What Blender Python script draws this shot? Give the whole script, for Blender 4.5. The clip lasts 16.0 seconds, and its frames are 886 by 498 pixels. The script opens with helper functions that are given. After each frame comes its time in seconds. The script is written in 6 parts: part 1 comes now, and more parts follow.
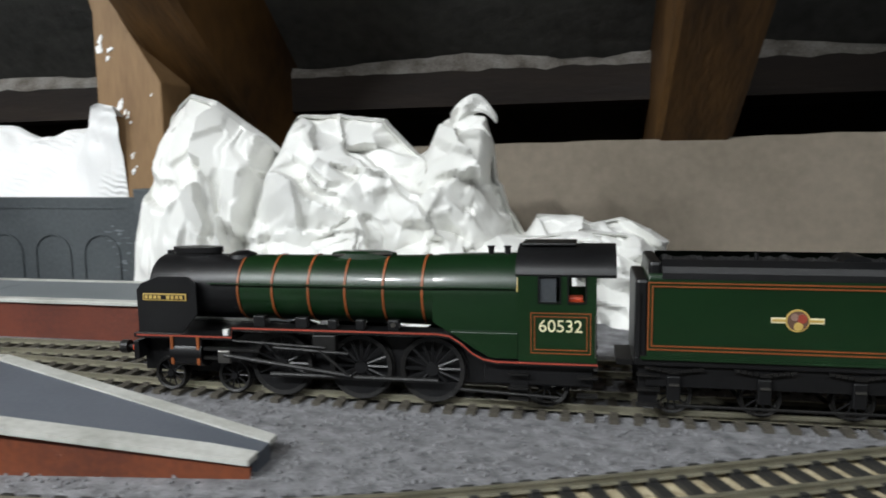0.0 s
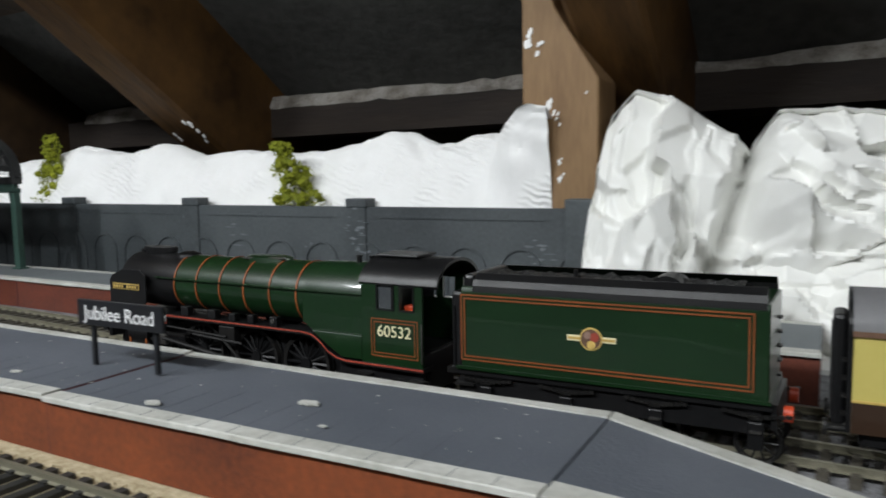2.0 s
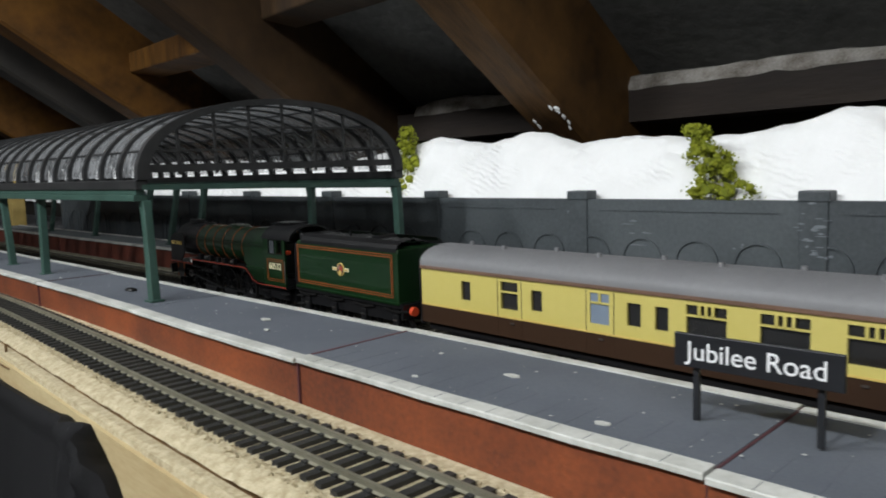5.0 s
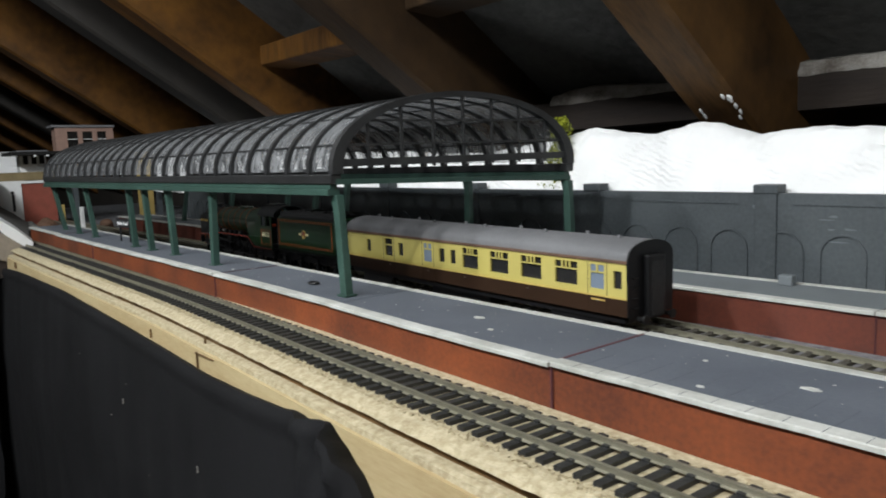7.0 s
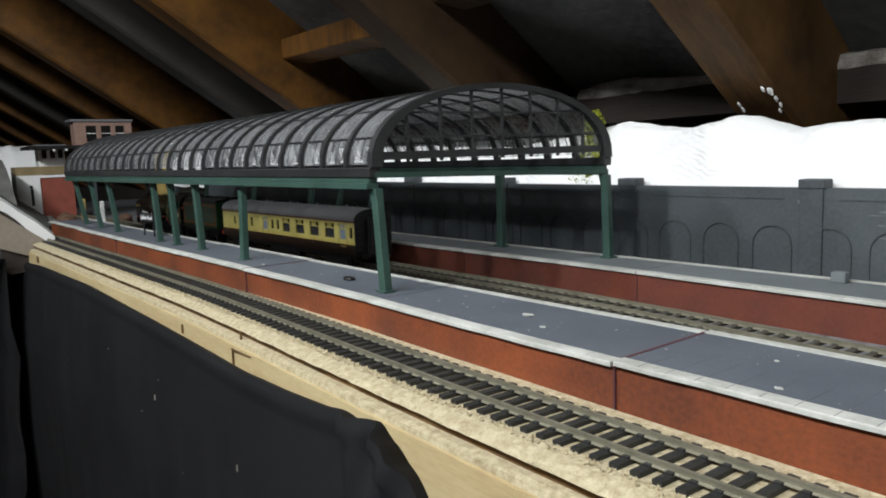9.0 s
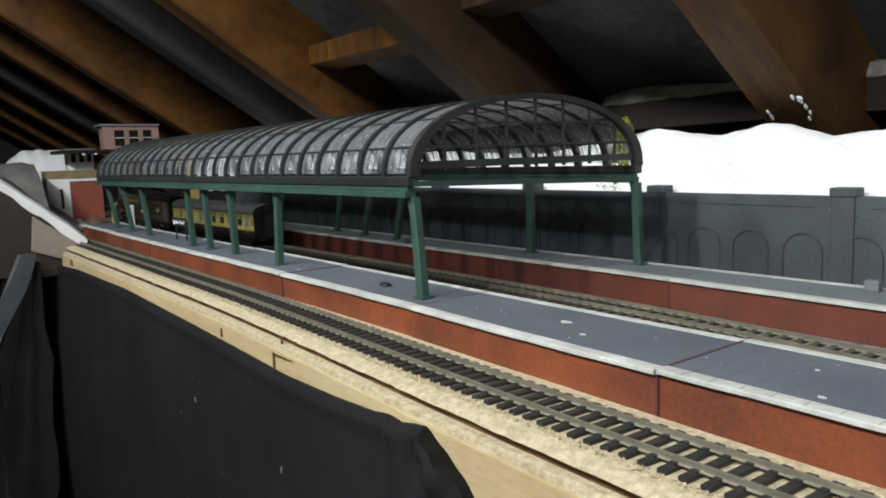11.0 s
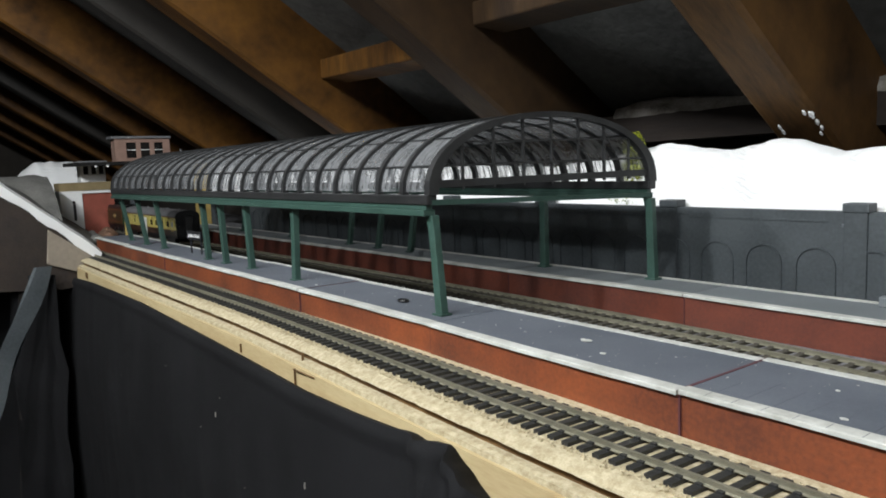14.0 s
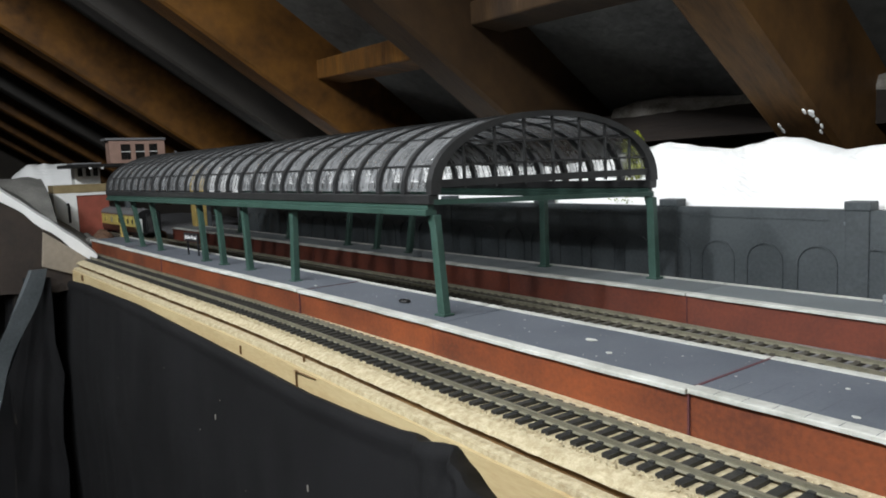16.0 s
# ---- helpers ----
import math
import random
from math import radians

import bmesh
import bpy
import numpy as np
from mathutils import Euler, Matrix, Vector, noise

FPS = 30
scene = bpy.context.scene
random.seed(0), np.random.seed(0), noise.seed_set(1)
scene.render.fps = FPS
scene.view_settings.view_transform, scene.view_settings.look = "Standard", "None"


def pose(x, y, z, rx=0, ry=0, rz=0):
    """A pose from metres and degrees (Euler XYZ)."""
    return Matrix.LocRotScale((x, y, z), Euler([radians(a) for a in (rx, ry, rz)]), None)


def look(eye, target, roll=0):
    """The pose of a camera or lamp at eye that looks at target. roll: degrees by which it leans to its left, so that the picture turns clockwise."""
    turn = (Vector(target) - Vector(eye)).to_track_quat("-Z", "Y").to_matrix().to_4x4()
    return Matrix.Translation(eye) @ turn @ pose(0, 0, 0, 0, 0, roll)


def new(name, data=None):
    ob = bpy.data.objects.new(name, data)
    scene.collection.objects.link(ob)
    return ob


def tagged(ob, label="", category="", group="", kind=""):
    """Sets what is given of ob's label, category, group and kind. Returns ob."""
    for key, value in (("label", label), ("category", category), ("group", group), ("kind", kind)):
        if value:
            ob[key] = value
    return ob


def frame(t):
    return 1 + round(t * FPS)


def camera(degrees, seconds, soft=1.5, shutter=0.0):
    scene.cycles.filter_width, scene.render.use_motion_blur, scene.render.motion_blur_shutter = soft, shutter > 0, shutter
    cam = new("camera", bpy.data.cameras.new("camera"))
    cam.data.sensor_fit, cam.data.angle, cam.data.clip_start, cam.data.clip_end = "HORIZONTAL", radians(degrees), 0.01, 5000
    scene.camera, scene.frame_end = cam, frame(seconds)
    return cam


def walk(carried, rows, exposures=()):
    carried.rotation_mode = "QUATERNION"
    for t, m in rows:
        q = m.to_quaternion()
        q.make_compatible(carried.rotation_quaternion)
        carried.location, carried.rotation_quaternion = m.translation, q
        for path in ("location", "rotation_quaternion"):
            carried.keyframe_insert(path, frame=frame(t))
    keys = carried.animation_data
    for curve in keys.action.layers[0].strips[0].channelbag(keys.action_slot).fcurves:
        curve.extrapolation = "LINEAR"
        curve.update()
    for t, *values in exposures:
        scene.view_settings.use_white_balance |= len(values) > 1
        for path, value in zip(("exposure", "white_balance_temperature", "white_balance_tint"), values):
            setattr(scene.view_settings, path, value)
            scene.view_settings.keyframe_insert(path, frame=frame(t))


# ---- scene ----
cam = camera(61.6, 16.0, soft=1.8, shutter=0.4)

PATH = [
    (0, (-0.059, -0.038, 0.091), (-0.425, 1.914, -0.151), -0.5),
    (0.5, (-0.099, -0.036, 0.087), (-0.568, 1.894, -0.141), -0.5),
    (1, (-0.147, -0.023, 0.081), (-0.788, 1.859, -0.132), -0.5),
    (1.5, (-0.179, -0.012, 0.089), (-0.97, 1.813, -0.12), -0.7),
    (2, (-0.214, -0.009, 0.089), (-1.136, 1.754, -0.115), -0.8),
    (2.5, (-0.243, -0.005, 0.089), (-1.27, 1.699, -0.115), -1.0),
    (3, (-0.275, -0.007, 0.093), (-1.402, 1.633, -0.112), -1.2),
    (3.5, (-0.298, -0.007, 0.095), (-1.514, 1.568, -0.103), -1.4),
    (4, (-0.317, -0.008, 0.093), (-1.613, 1.502, -0.11), -1.6),
    (4.5, (-0.34, -0.013, 0.092), (-1.695, 1.443, -0.12), -1.8),
    (7, (-0.416, -0.063, 0.098), (-1.948, 1.199, -0.147), -2.1),
    (7.5, (-0.427, -0.074, 0.097), (-1.983, 1.16, -0.147), -2.2),
    (8, (-0.429, -0.078, 0.096), (-1.983, 1.156, -0.15), -2.2),
    (8.5, (-0.43, -0.077, 0.097), (-1.972, 1.171, -0.153), -2.1),
    (9, (-0.435, -0.071, 0.097), (-1.981, 1.171, -0.158), -2.0),
    (11.5, (-0.436, -0.09, 0.103), (-2.011, 1.117, -0.144), -2.0),
    (12, (-0.438, -0.093, 0.104), (-2.011, 1.117, -0.141), -2.0),
    (12.5, (-0.436, -0.094, 0.106), (-2.013, 1.112, -0.138), -2.1),
    (13, (-0.436, -0.093, 0.108), (-2.017, 1.108, -0.133), -2.1),
    (13.5, (-0.435, -0.094, 0.109), (-2.019, 1.105, -0.128), -2.1),
    (14, (-0.436, -0.095, 0.109), (-2.019, 1.106, -0.121), -2.2),
    (14.5, (-0.437, -0.096, 0.109), (-2.018, 1.108, -0.12), -2.4),
    (15, (-0.439, -0.097, 0.108), (-2.018, 1.11, -0.117), -2.4),
    (15.5, (-0.441, -0.097, 0.108), (-2.018, 1.112, -0.117), -2.4),
    (16, (-0.441, -0.097, 0.108), (-2.014, 1.116, -0.119), -2.4),
]
walk(cam, [(t, look(eye, aim, roll)) for t, eye, aim, roll in PATH], [(0.0, 0.06), (0.5, -0.08), (1.0, -0.20), (2.0, -0.30), (3.5, -0.27), (4.5, -0.20), (7.0, -0.02), (9.0, 0.05), (12.0, 0.15), (16.0, 0.15)])

# ---- light ----
world = bpy.data.worlds.new("loft_gloom")
scene.world = world
world.use_nodes = True
world.node_tree.nodes["Background"].inputs[0].default_value = (0.75, 0.85, 1.0, 1)
world.node_tree.nodes["Background"].inputs[1].default_value = 0.0015


# two bare strip lights, both unseen, under the ridge, above and behind the viewer
# first set by the cast shadows, second an added fill brightening the right end
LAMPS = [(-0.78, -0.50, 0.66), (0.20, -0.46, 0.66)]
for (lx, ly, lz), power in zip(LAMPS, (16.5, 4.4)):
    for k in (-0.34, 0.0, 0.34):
        bulb = bpy.data.lights.new("unseen_strip_glow", "POINT")
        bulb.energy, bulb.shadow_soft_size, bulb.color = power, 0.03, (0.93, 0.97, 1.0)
        new("unseen_strip_glow", bulb).location = (lx + k, ly, lz)

# ---- materials ----


def mat(name, a, b=None, scale=60.0, rough=0.6, metal=0.0, bump=0.0, fine=None, coat=0.0, rand=0.0, stretch=(1, 1, 1), spec=0.5, detail=6.0):
    """Two-tone noise at two scales, with fine relief; sizes are in metres."""
    m = bpy.data.materials.new(name)
    m.use_nodes = True
    nt = m.node_tree
    p = nt.nodes["Principled BSDF"]
    p.inputs["Roughness"].default_value = rough
    p.inputs["Metallic"].default_value = metal
    p.inputs["Specular IOR Level"].default_value = spec
    p.inputs["Coat Weight"].default_value = coat
    b = b or tuple(c * 0.72 for c in a)
    tc = nt.nodes.new("ShaderNodeTexCoord")
    mp = nt.nodes.new("ShaderNodeMapping")
    mp.inputs["Scale"].default_value = stretch
    nt.links.new(tc.outputs["Object"], mp.inputs[0])
    n1 = nt.nodes.new("ShaderNodeTexNoise")
    n1.inputs["Scale"].default_value, n1.inputs["Detail"].default_value = scale, detail
    n2 = nt.nodes.new("ShaderNodeTexNoise")
    n2.inputs["Scale"].default_value, n2.inputs["Detail"].default_value = fine or scale * 9, 3.0
    for n in (n1, n2):
        nt.links.new(mp.outputs[0], n.inputs["Vector"])
    add = nt.nodes.new("ShaderNodeMath")
    add.operation = "MULTIPLY_ADD"
    nt.links.new(n2.outputs["Fac"], add.inputs[0])
    add.inputs[1].default_value = 0.45
    nt.links.new(n1.outputs["Fac"], add.inputs[2])
    ramp = nt.nodes.new("ShaderNodeValToRGB")
    ramp.color_ramp.elements[0].position, ramp.color_ramp.elements[1].position = 0.5, 0.95
    ramp.color_ramp.elements[0].color, ramp.color_ramp.elements[1].color = (*a, 1), (*b, 1)
    nt.links.new(add.outputs[0], ramp.inputs[0])
    out = ramp.outputs[0]
    if rand:
        oi = nt.nodes.new("ShaderNodeObjectInfo")
        hs = nt.nodes.new("ShaderNodeHueSaturation")
        mr = nt.nodes.new("ShaderNodeMapRange")
        mr.inputs[3].default_value, mr.inputs[4].default_value = 1 - rand, 1 + rand
        nt.links.new(oi.outputs["Random"], mr.inputs[0])
        nt.links.new(mr.outputs[0], hs.inputs["Value"])
        nt.links.new(out, hs.inputs["Color"])
        out = hs.outputs[0]
    nt.links.new(out, p.inputs["Base Color"])
    if bump:
        bp = nt.nodes.new("ShaderNodeBump")
        bp.inputs["Strength"].default_value, bp.inputs["Distance"].default_value = 1.0, bump
        nt.links.new(add.outputs[0], bp.inputs["Height"])
        nt.links.new(bp.outputs[0], p.inputs["Normal"])
    return m


M = {
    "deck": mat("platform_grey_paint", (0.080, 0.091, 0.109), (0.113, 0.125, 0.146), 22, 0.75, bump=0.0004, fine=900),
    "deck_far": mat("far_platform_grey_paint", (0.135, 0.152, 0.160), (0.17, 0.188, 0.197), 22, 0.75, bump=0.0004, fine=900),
    "coping": mat("off_white_coping", (0.62, 0.62, 0.58), (0.38, 0.38, 0.34), 45, 0.7, bump=0.0003),
    "brick_red": mat("red_brick_paint", (0.245, 0.060, 0.016), (0.095, 0.024, 0.010), 22, 0.65, bump=0.0003, fine=500),
    "brick_far": mat("dull_red_paint", (0.15, 0.034, 0.016), (0.075, 0.019, 0.011), 35, 0.7, bump=0.0003, fine=500),
    "score": mat("scored_line", (0.075, 0.084, 0.10), (0.11, 0.12, 0.14), 80, 0.9),
    "joint": mat("dark_joint", (0.10, 0.03, 0.035), None, 80, 0.8),
    "rail": mat("tarnished_rail", (0.20, 0.19, 0.135), (0.30, 0.28, 0.21), 90, 0.5, metal=0.5),
    "sleeper": mat("black_sleeper", (0.016, 0.016, 0.016), (0.03, 0.03, 0.028), 120, 0.55, bump=0.0002),
    "sleeper_far": mat("dusty_brown_sleeper", (0.055, 0.048, 0.036), (0.10, 0.09, 0.07), 120, 0.8, bump=0.0002),
    "ballast": mat("grey_ballast_sheet", (0.10, 0.10, 0.105), (0.27, 0.27, 0.28), 150, 0.9, bump=0.0012, fine=700),
    "stone": mat("ballast_stone", (0.15, 0.15, 0.155), (0.25, 0.25, 0.26), 220, 0.9, rand=0.4),
    "cork": mat("pale_cork_underlay", (0.56, 0.49, 0.33), (0.33, 0.265, 0.155), 330, 0.95, bump=0.0007, fine=1300),
    "ply": mat("pale_plywood", (0.55, 0.45, 0.25), (0.42, 0.31, 0.155), 11, 0.7, bump=0.0002, stretch=(1, 7, 7), fine=130),
    "ply_edge": mat("plywood_dark_edge", (0.19, 0.105, 0.035), (0.10, 0.055, 0.02), 30, 0.9, bump=0.0005),
    "cloth": mat("black_cloth", (0.0045, 0.0045, 0.005), (0.009, 0.009, 0.010), 12, 0.85, bump=0.0004, fine=1500, spec=0.2),
    "wall": mat("slate_grey_wall", (0.031, 0.038, 0.042), (0.080, 0.092, 0.098), 14, 0.60, bump=0.00015, fine=400),
    "wall_stain": mat("pale_plaster_smear", (0.20, 0.22, 0.235), (0.11, 0.125, 0.14), 260, 0.8),
    "sheet": mat("white_plastic_sheet", (0.88, 0.88, 0.85), (0.82, 0.82, 0.78), 14, 0.42, bump=0.0003, fine=120),
    "rafter": mat("stained_rafter", (0.135, 0.058, 0.0095), (0.038, 0.016, 0.004), 9, 0.62, spec=0.25, bump=0.0012, stretch=(6, 1.2, 1.2), fine=60),
    "rafter_umber": mat("umber_rafter", (0.062, 0.034, 0.014), (0.026, 0.015, 0.008), 7, 0.65, spec=0.3, bump=0.0012, stretch=(6, 1.2, 1.2), fine=60),
    "rafter_brown": mat("brown_stained_rafter", (0.150, 0.075, 0.022), (0.050, 0.025, 0.009), 9, 0.62, spec=0.3, bump=0.0012, stretch=(6, 1.2, 1.2), fine=60),
    "rafter_dark": mat("dark_old_rafter", (0.020, 0.016, 0.012), (0.010, 0.008, 0.006), 9, 0.75, bump=0.0012, stretch=(6, 1.2, 1.2), fine=60),
    "plate": mat("dark_eaves_timber", (0.026, 0.017, 0.011), (0.014, 0.009, 0.007), 9, 0.8, bump=0.001, stretch=(1, 6, 6), fine=60),
    "post": mat("pine_post", (0.27, 0.165, 0.075), (0.17, 0.095, 0.04), 9, 0.65, bump=0.0006, stretch=(6, 6, 1), fine=80),
    "felt": mat("roofing_felt", (0.120, 0.120, 0.112), (0.040, 0.040, 0.038), 6, 0.85, bump=0.002, fine=90),
    "board": mat("dusty_brown_board", (0.26, 0.22, 0.17), (0.17, 0.145, 0.11), 9, 0.9, bump=0.0008, fine=160),
    "dust": mat("pale_mortar_dust", (0.36, 0.34, 0.31), (0.13, 0.11, 0.09), 60, 0.95, bump=0.002),
    "loft": mat("dark_loft_boarding", (0.05, 0.042, 0.034), (0.03, 0.026, 0.021), 5, 0.9, bump=0.001),
    "green": mat("locomotive_green", (0.0032, 0.019, 0.0045), (0.0045, 0.025, 0.006), 30, 0.36, coat=0.25, fine=300),
    "black": mat("satin_black", (0.0045, 0.0045, 0.005), (0.008, 0.008, 0.0085), 60, 0.40, spec=0.4),
    "gunmetal": mat("blackened_metal", (0.007, 0.007, 0.007), (0.018, 0.017, 0.016), 160, 0.45, metal=0.2, spec=0.4),
    "steel": mat("bright_steel", (0.30, 0.29, 0.27), (0.2, 0.19, 0.18), 120, 0.3, metal=0.9),
    "orange": mat("orange_lining", (0.26, 0.068, 0.014), (0.18, 0.05, 0.012), 200, 0.5),
    "redline": mat("red_lining", (0.36, 0.06, 0.035), None, 200, 0.5),
    "bufferred": mat("buffer_beam_red", (0.65, 0.07, 0.02), None, 90, 0.45),
    "cream_ink": mat("cream_lettering", (0.80, 0.74, 0.48), (0.74, 0.68, 0.42), 200, 0.5),
    "gold": mat("gold_crest", (0.62, 0.45, 0.13), (0.5, 0.33, 0.09), 400, 0.4),
    "coal": mat("coal", (0.010, 0.010, 0.010), (0.022, 0.022, 0.022), 200, 0.5, bump=0.001),
    "coach_cream": mat("coach_cream", (0.57, 0.485, 0.145), (0.53, 0.45, 0.12), 20, 0.32, coat=0.2, fine=300),
    "coach_brown": mat("coach_chocolate", (0.032, 0.017, 0.010), (0.040, 0.021, 0.012), 25, 0.35, coat=0.2),
    "coach_roof": mat("coach_roof_grey", (0.165, 0.165, 0.17), (0.135, 0.135, 0.14), 25, 0.6, fine=400),
    "darkglass": mat("dark_window", (0.012, 0.012, 0.012), (0.02, 0.018, 0.016), 30, 0.08),
    "smoked": mat("smoky_pane", (0.045, 0.050, 0.055), (0.07, 0.076, 0.08), 60, 0.15),
    "frost": mat("frosted_window", (0.20, 0.25, 0.31), (0.16, 0.2, 0.26), 30, 0.3),
    "iron": mat("canopy_dark_iron", (0.016, 0.0165, 0.017), (0.030, 0.0305, 0.031), 60, 0.45, fine=500),
    "canopy_green": mat("canopy_green_paint", (0.026, 0.060, 0.046), (0.040, 0.088, 0.070), 40, 0.5, fine=400),
    "sign": mat("sign_black", (0.014, 0.015, 0.018), None, 60, 0.4),
    "ink": mat("white_ink", (0.85, 0.85, 0.85), (0.8, 0.8, 0.8), 100, 0.5),
    "leaf": mat("lime_foliage", (0.28, 0.30, 0.012), (0.15, 0.18, 0.008), 160, 0.85, rand=0.15),
    "twig": mat("pale_twig", (0.35, 0.33, 0.27), None, 160, 0.8),
    "far_brick": mat("pinkish_brick", (0.32, 0.20, 0.155), (0.24, 0.15, 0.115), 60, 0.8, bump=0.0003),
    "far_white": mat("white_card", (0.8, 0.8, 0.78), (0.7, 0.7, 0.68), 30, 0.8),
    "far_grey": mat("grey_slope", (0.17, 0.165, 0.15), (0.10, 0.098, 0.09), 30, 0.95, bump=0.002),
    "yellowpost": mat("ochre_post", (0.42, 0.30, 0.09), None, 60, 0.7),
    "yellowboard": mat("ochre_card", (0.26, 0.20, 0.10), (0.18, 0.135, 0.065), 60, 0.85),
    "rust": mat("brown_clutter", (0.16, 0.085, 0.05), (0.09, 0.05, 0.03), 60, 0.8),
    "flesh_red": mat("brick_cottage", (0.28, 0.07, 0.045), (0.2, 0.05, 0.03), 60, 0.8),
}


def glass(name, tone, low, high):
    """Dusty clear plastic: part see-through, part scattering light on both sides."""
    m = bpy.data.materials.new(name)
    m.use_nodes = True
    nt = m.node_tree
    p = nt.nodes["Principled BSDF"]
    p.inputs["Base Color"].default_value = (tone, tone * 1.02, tone * 1.04, 1)
    p.inputs["Roughness"].default_value = 0.25
    tl = nt.nodes.new("ShaderNodeBsdfTranslucent")
    tl.inputs["Color"].default_value = (tone, tone * 1.02, tone * 1.04, 1)
    dust = nt.nodes.new("ShaderNodeMixShader")
    dust.inputs[0].default_value = 0.5
    nt.links.new(p.outputs[0], dust.inputs[1])
    nt.links.new(tl.outputs[0], dust.inputs[2])
    clear = nt.nodes.new("ShaderNodeBsdfTransparent")
    mix = nt.nodes.new("ShaderNodeMixShader")
    tc = nt.nodes.new("ShaderNodeTexCoord")
    mp = nt.nodes.new("ShaderNodeMapping")
    mp.inputs["Scale"].default_value = (3.0, 1, 1)
    nt.links.new(tc.outputs["Object"], mp.inputs[0])
    n = nt.nodes.new("ShaderNodeTexNoise")
    n.inputs["Scale"].default_value, n.inputs["Detail"].default_value = 70, 5
    nt.links.new(mp.outputs[0], n.inputs["Vector"])
    mr = nt.nodes.new("ShaderNodeMapRange")
    mr.inputs[1].default_value, mr.inputs[2].default_value = 0.3, 0.7
    mr.inputs[3].default_value, mr.inputs[4].default_value = low, high
    nt.links.new(n.outputs["Fac"], mr.inputs[0])
    nt.links.new(mr.outputs[0], mix.inputs[0])
    nt.links.new(clear.outputs[0], mix.inputs[1])
    nt.links.new(dust.outputs[0], mix.inputs[2])
    nt.links.new(mix.outputs[0], nt.nodes["Material Output"].inputs[0])
    return m


def gauze(name):
    """White plaster bandage: matt, with its weave standing out in patches."""
    m = mat(name, (0.93, 0.93, 0.92), (0.88, 0.88, 0.865), 45, 0.9)
    nt = m.node_tree
    p = nt.nodes["Principled BSDF"]
    tc = nt.nodes.new("ShaderNodeTexCoord")
    mp = nt.nodes.new("ShaderNodeMapping")
    mp.inputs["Rotation"].default_value = (0.0, radians(72), 0.0)
    nt.links.new(tc.outputs["Object"], mp.inputs[0])
    wv = nt.nodes.new("ShaderNodeTexWave")
    wv.inputs["Scale"].default_value, wv.inputs["Distortion"].default_value = 75, 5.0
    wv.inputs["Detail"].default_value, wv.inputs["Detail Scale"].default_value = 3.0, 1.6
    nt.links.new(mp.outputs[0], wv.inputs["Vector"])
    n = nt.nodes.new("ShaderNodeTexNoise")
    n.inputs["Scale"].default_value, n.inputs["Detail"].default_value = 16, 6
    nt.links.new(tc.outputs["Object"], n.inputs["Vector"])
    mr = nt.nodes.new("ShaderNodeMapRange")
    mr.inputs[1].default_value, mr.inputs[2].default_value = 0.52, 0.66
    nt.links.new(n.outputs["Fac"], mr.inputs[0])
    mul = nt.nodes.new("ShaderNodeMath")
    mul.operation = "MULTIPLY"
    nt.links.new(wv.outputs["Fac"], mul.inputs[0])
    nt.links.new(mr.outputs[0], mul.inputs[1])
    bp = nt.nodes.new("ShaderNodeBump")
    bp.inputs["Strength"].default_value, bp.inputs["Distance"].default_value = 0.7, 0.0014
    nt.links.new(mul.outputs[0], bp.inputs["Height"])
    nt.links.new(bp.outputs[0], p.inputs["Normal"])
    return m


M["plaster"] = gauze("white_plaster_bandage")
M["glaze"] = glass("dusty_clear_glazing", 0.40, 0.25, 0.75)
# lowest panes: own streaks, plus reflected light put into a paler tone
M["glaze_low"] = glass("streaked_lit_glazing", 0.62, 0.04, 0.50)

# ---- shape helpers ----


def box(bm, x0, x1, y0, y1, z0, z1, m=None):
    v = [bm.verts.new(p) for p in ((x0, y0, z0), (x1, y0, z0), (x1, y1, z0), (x0, y1, z0), (x0, y0, z1), (x1, y0, z1), (x1, y1, z1), (x0, y1, z1))]
    if m is not None:
        for q in v:
            q.co = m @ q.co
    for f in ((3, 2, 1, 0), (4, 5, 6, 7), (0, 1, 5, 4), (1, 2, 6, 5), (2, 3, 7, 6), (3, 0, 4, 7)):
        bm.faces.new([v[i] for i in f])
    return v


def bmesh_box(d):
    bm = bmesh.new()
    box(bm, *d)
    return bm


def loft(bm, rings, closed=True, caps=True):
    """Skin through rings of equal point count."""
    vs = [[bm.verts.new(p) for p in r] for r in rings]
    n = len(vs[0])
    for a, b in zip(vs, vs[1:]):
        for i in range(n if closed else n - 1):
            bm.faces.new((a[i], a[(i + 1) % n], b[(i + 1) % n], b[i]))
    if caps and closed:
        bm.faces.new(vs[0][::-1])
        bm.faces.new(vs[-1])
    bmesh.ops.recalc_face_normals(bm, faces=bm.faces)


def ring(axis, at, c1, c2, r1, r2=None, n=20, a0=0.0, a1=2 * math.pi):
    r2 = r2 or r1
    full = abs(a1 - a0 - 2 * math.pi) < 1e-6
    out = []
    for i in range(n):
        a = a0 + (a1 - a0) * i / (n if full else n - 1)
        u, v = c1 + r1 * math.cos(a), c2 + r2 * math.sin(a)
        out.append({"x": (at, u, v), "y": (u, at, v), "z": (u, v, at)}[axis])
    return out


def cyl(bm, axis, a, b, c1, c2, r, r2=None, n=16):
    loft(bm, [ring(axis, a, c1, c2, r, n=n), ring(axis, b, c1, c2, r if r2 is None else r2, n=n)])


def prism(bm, pts, axis, a, b):
    """Extrude an outline along an axis; outline given in the other two axes, in order."""
    mk = {"x": lambda u, v, w: (w, u, v), "y": lambda u, v, w: (u, w, v), "z": lambda u, v, w: (u, v, w)}[axis]
    loft(bm, [[mk(u, v, a) for u, v in pts], [mk(u, v, b) for u, v in pts]])


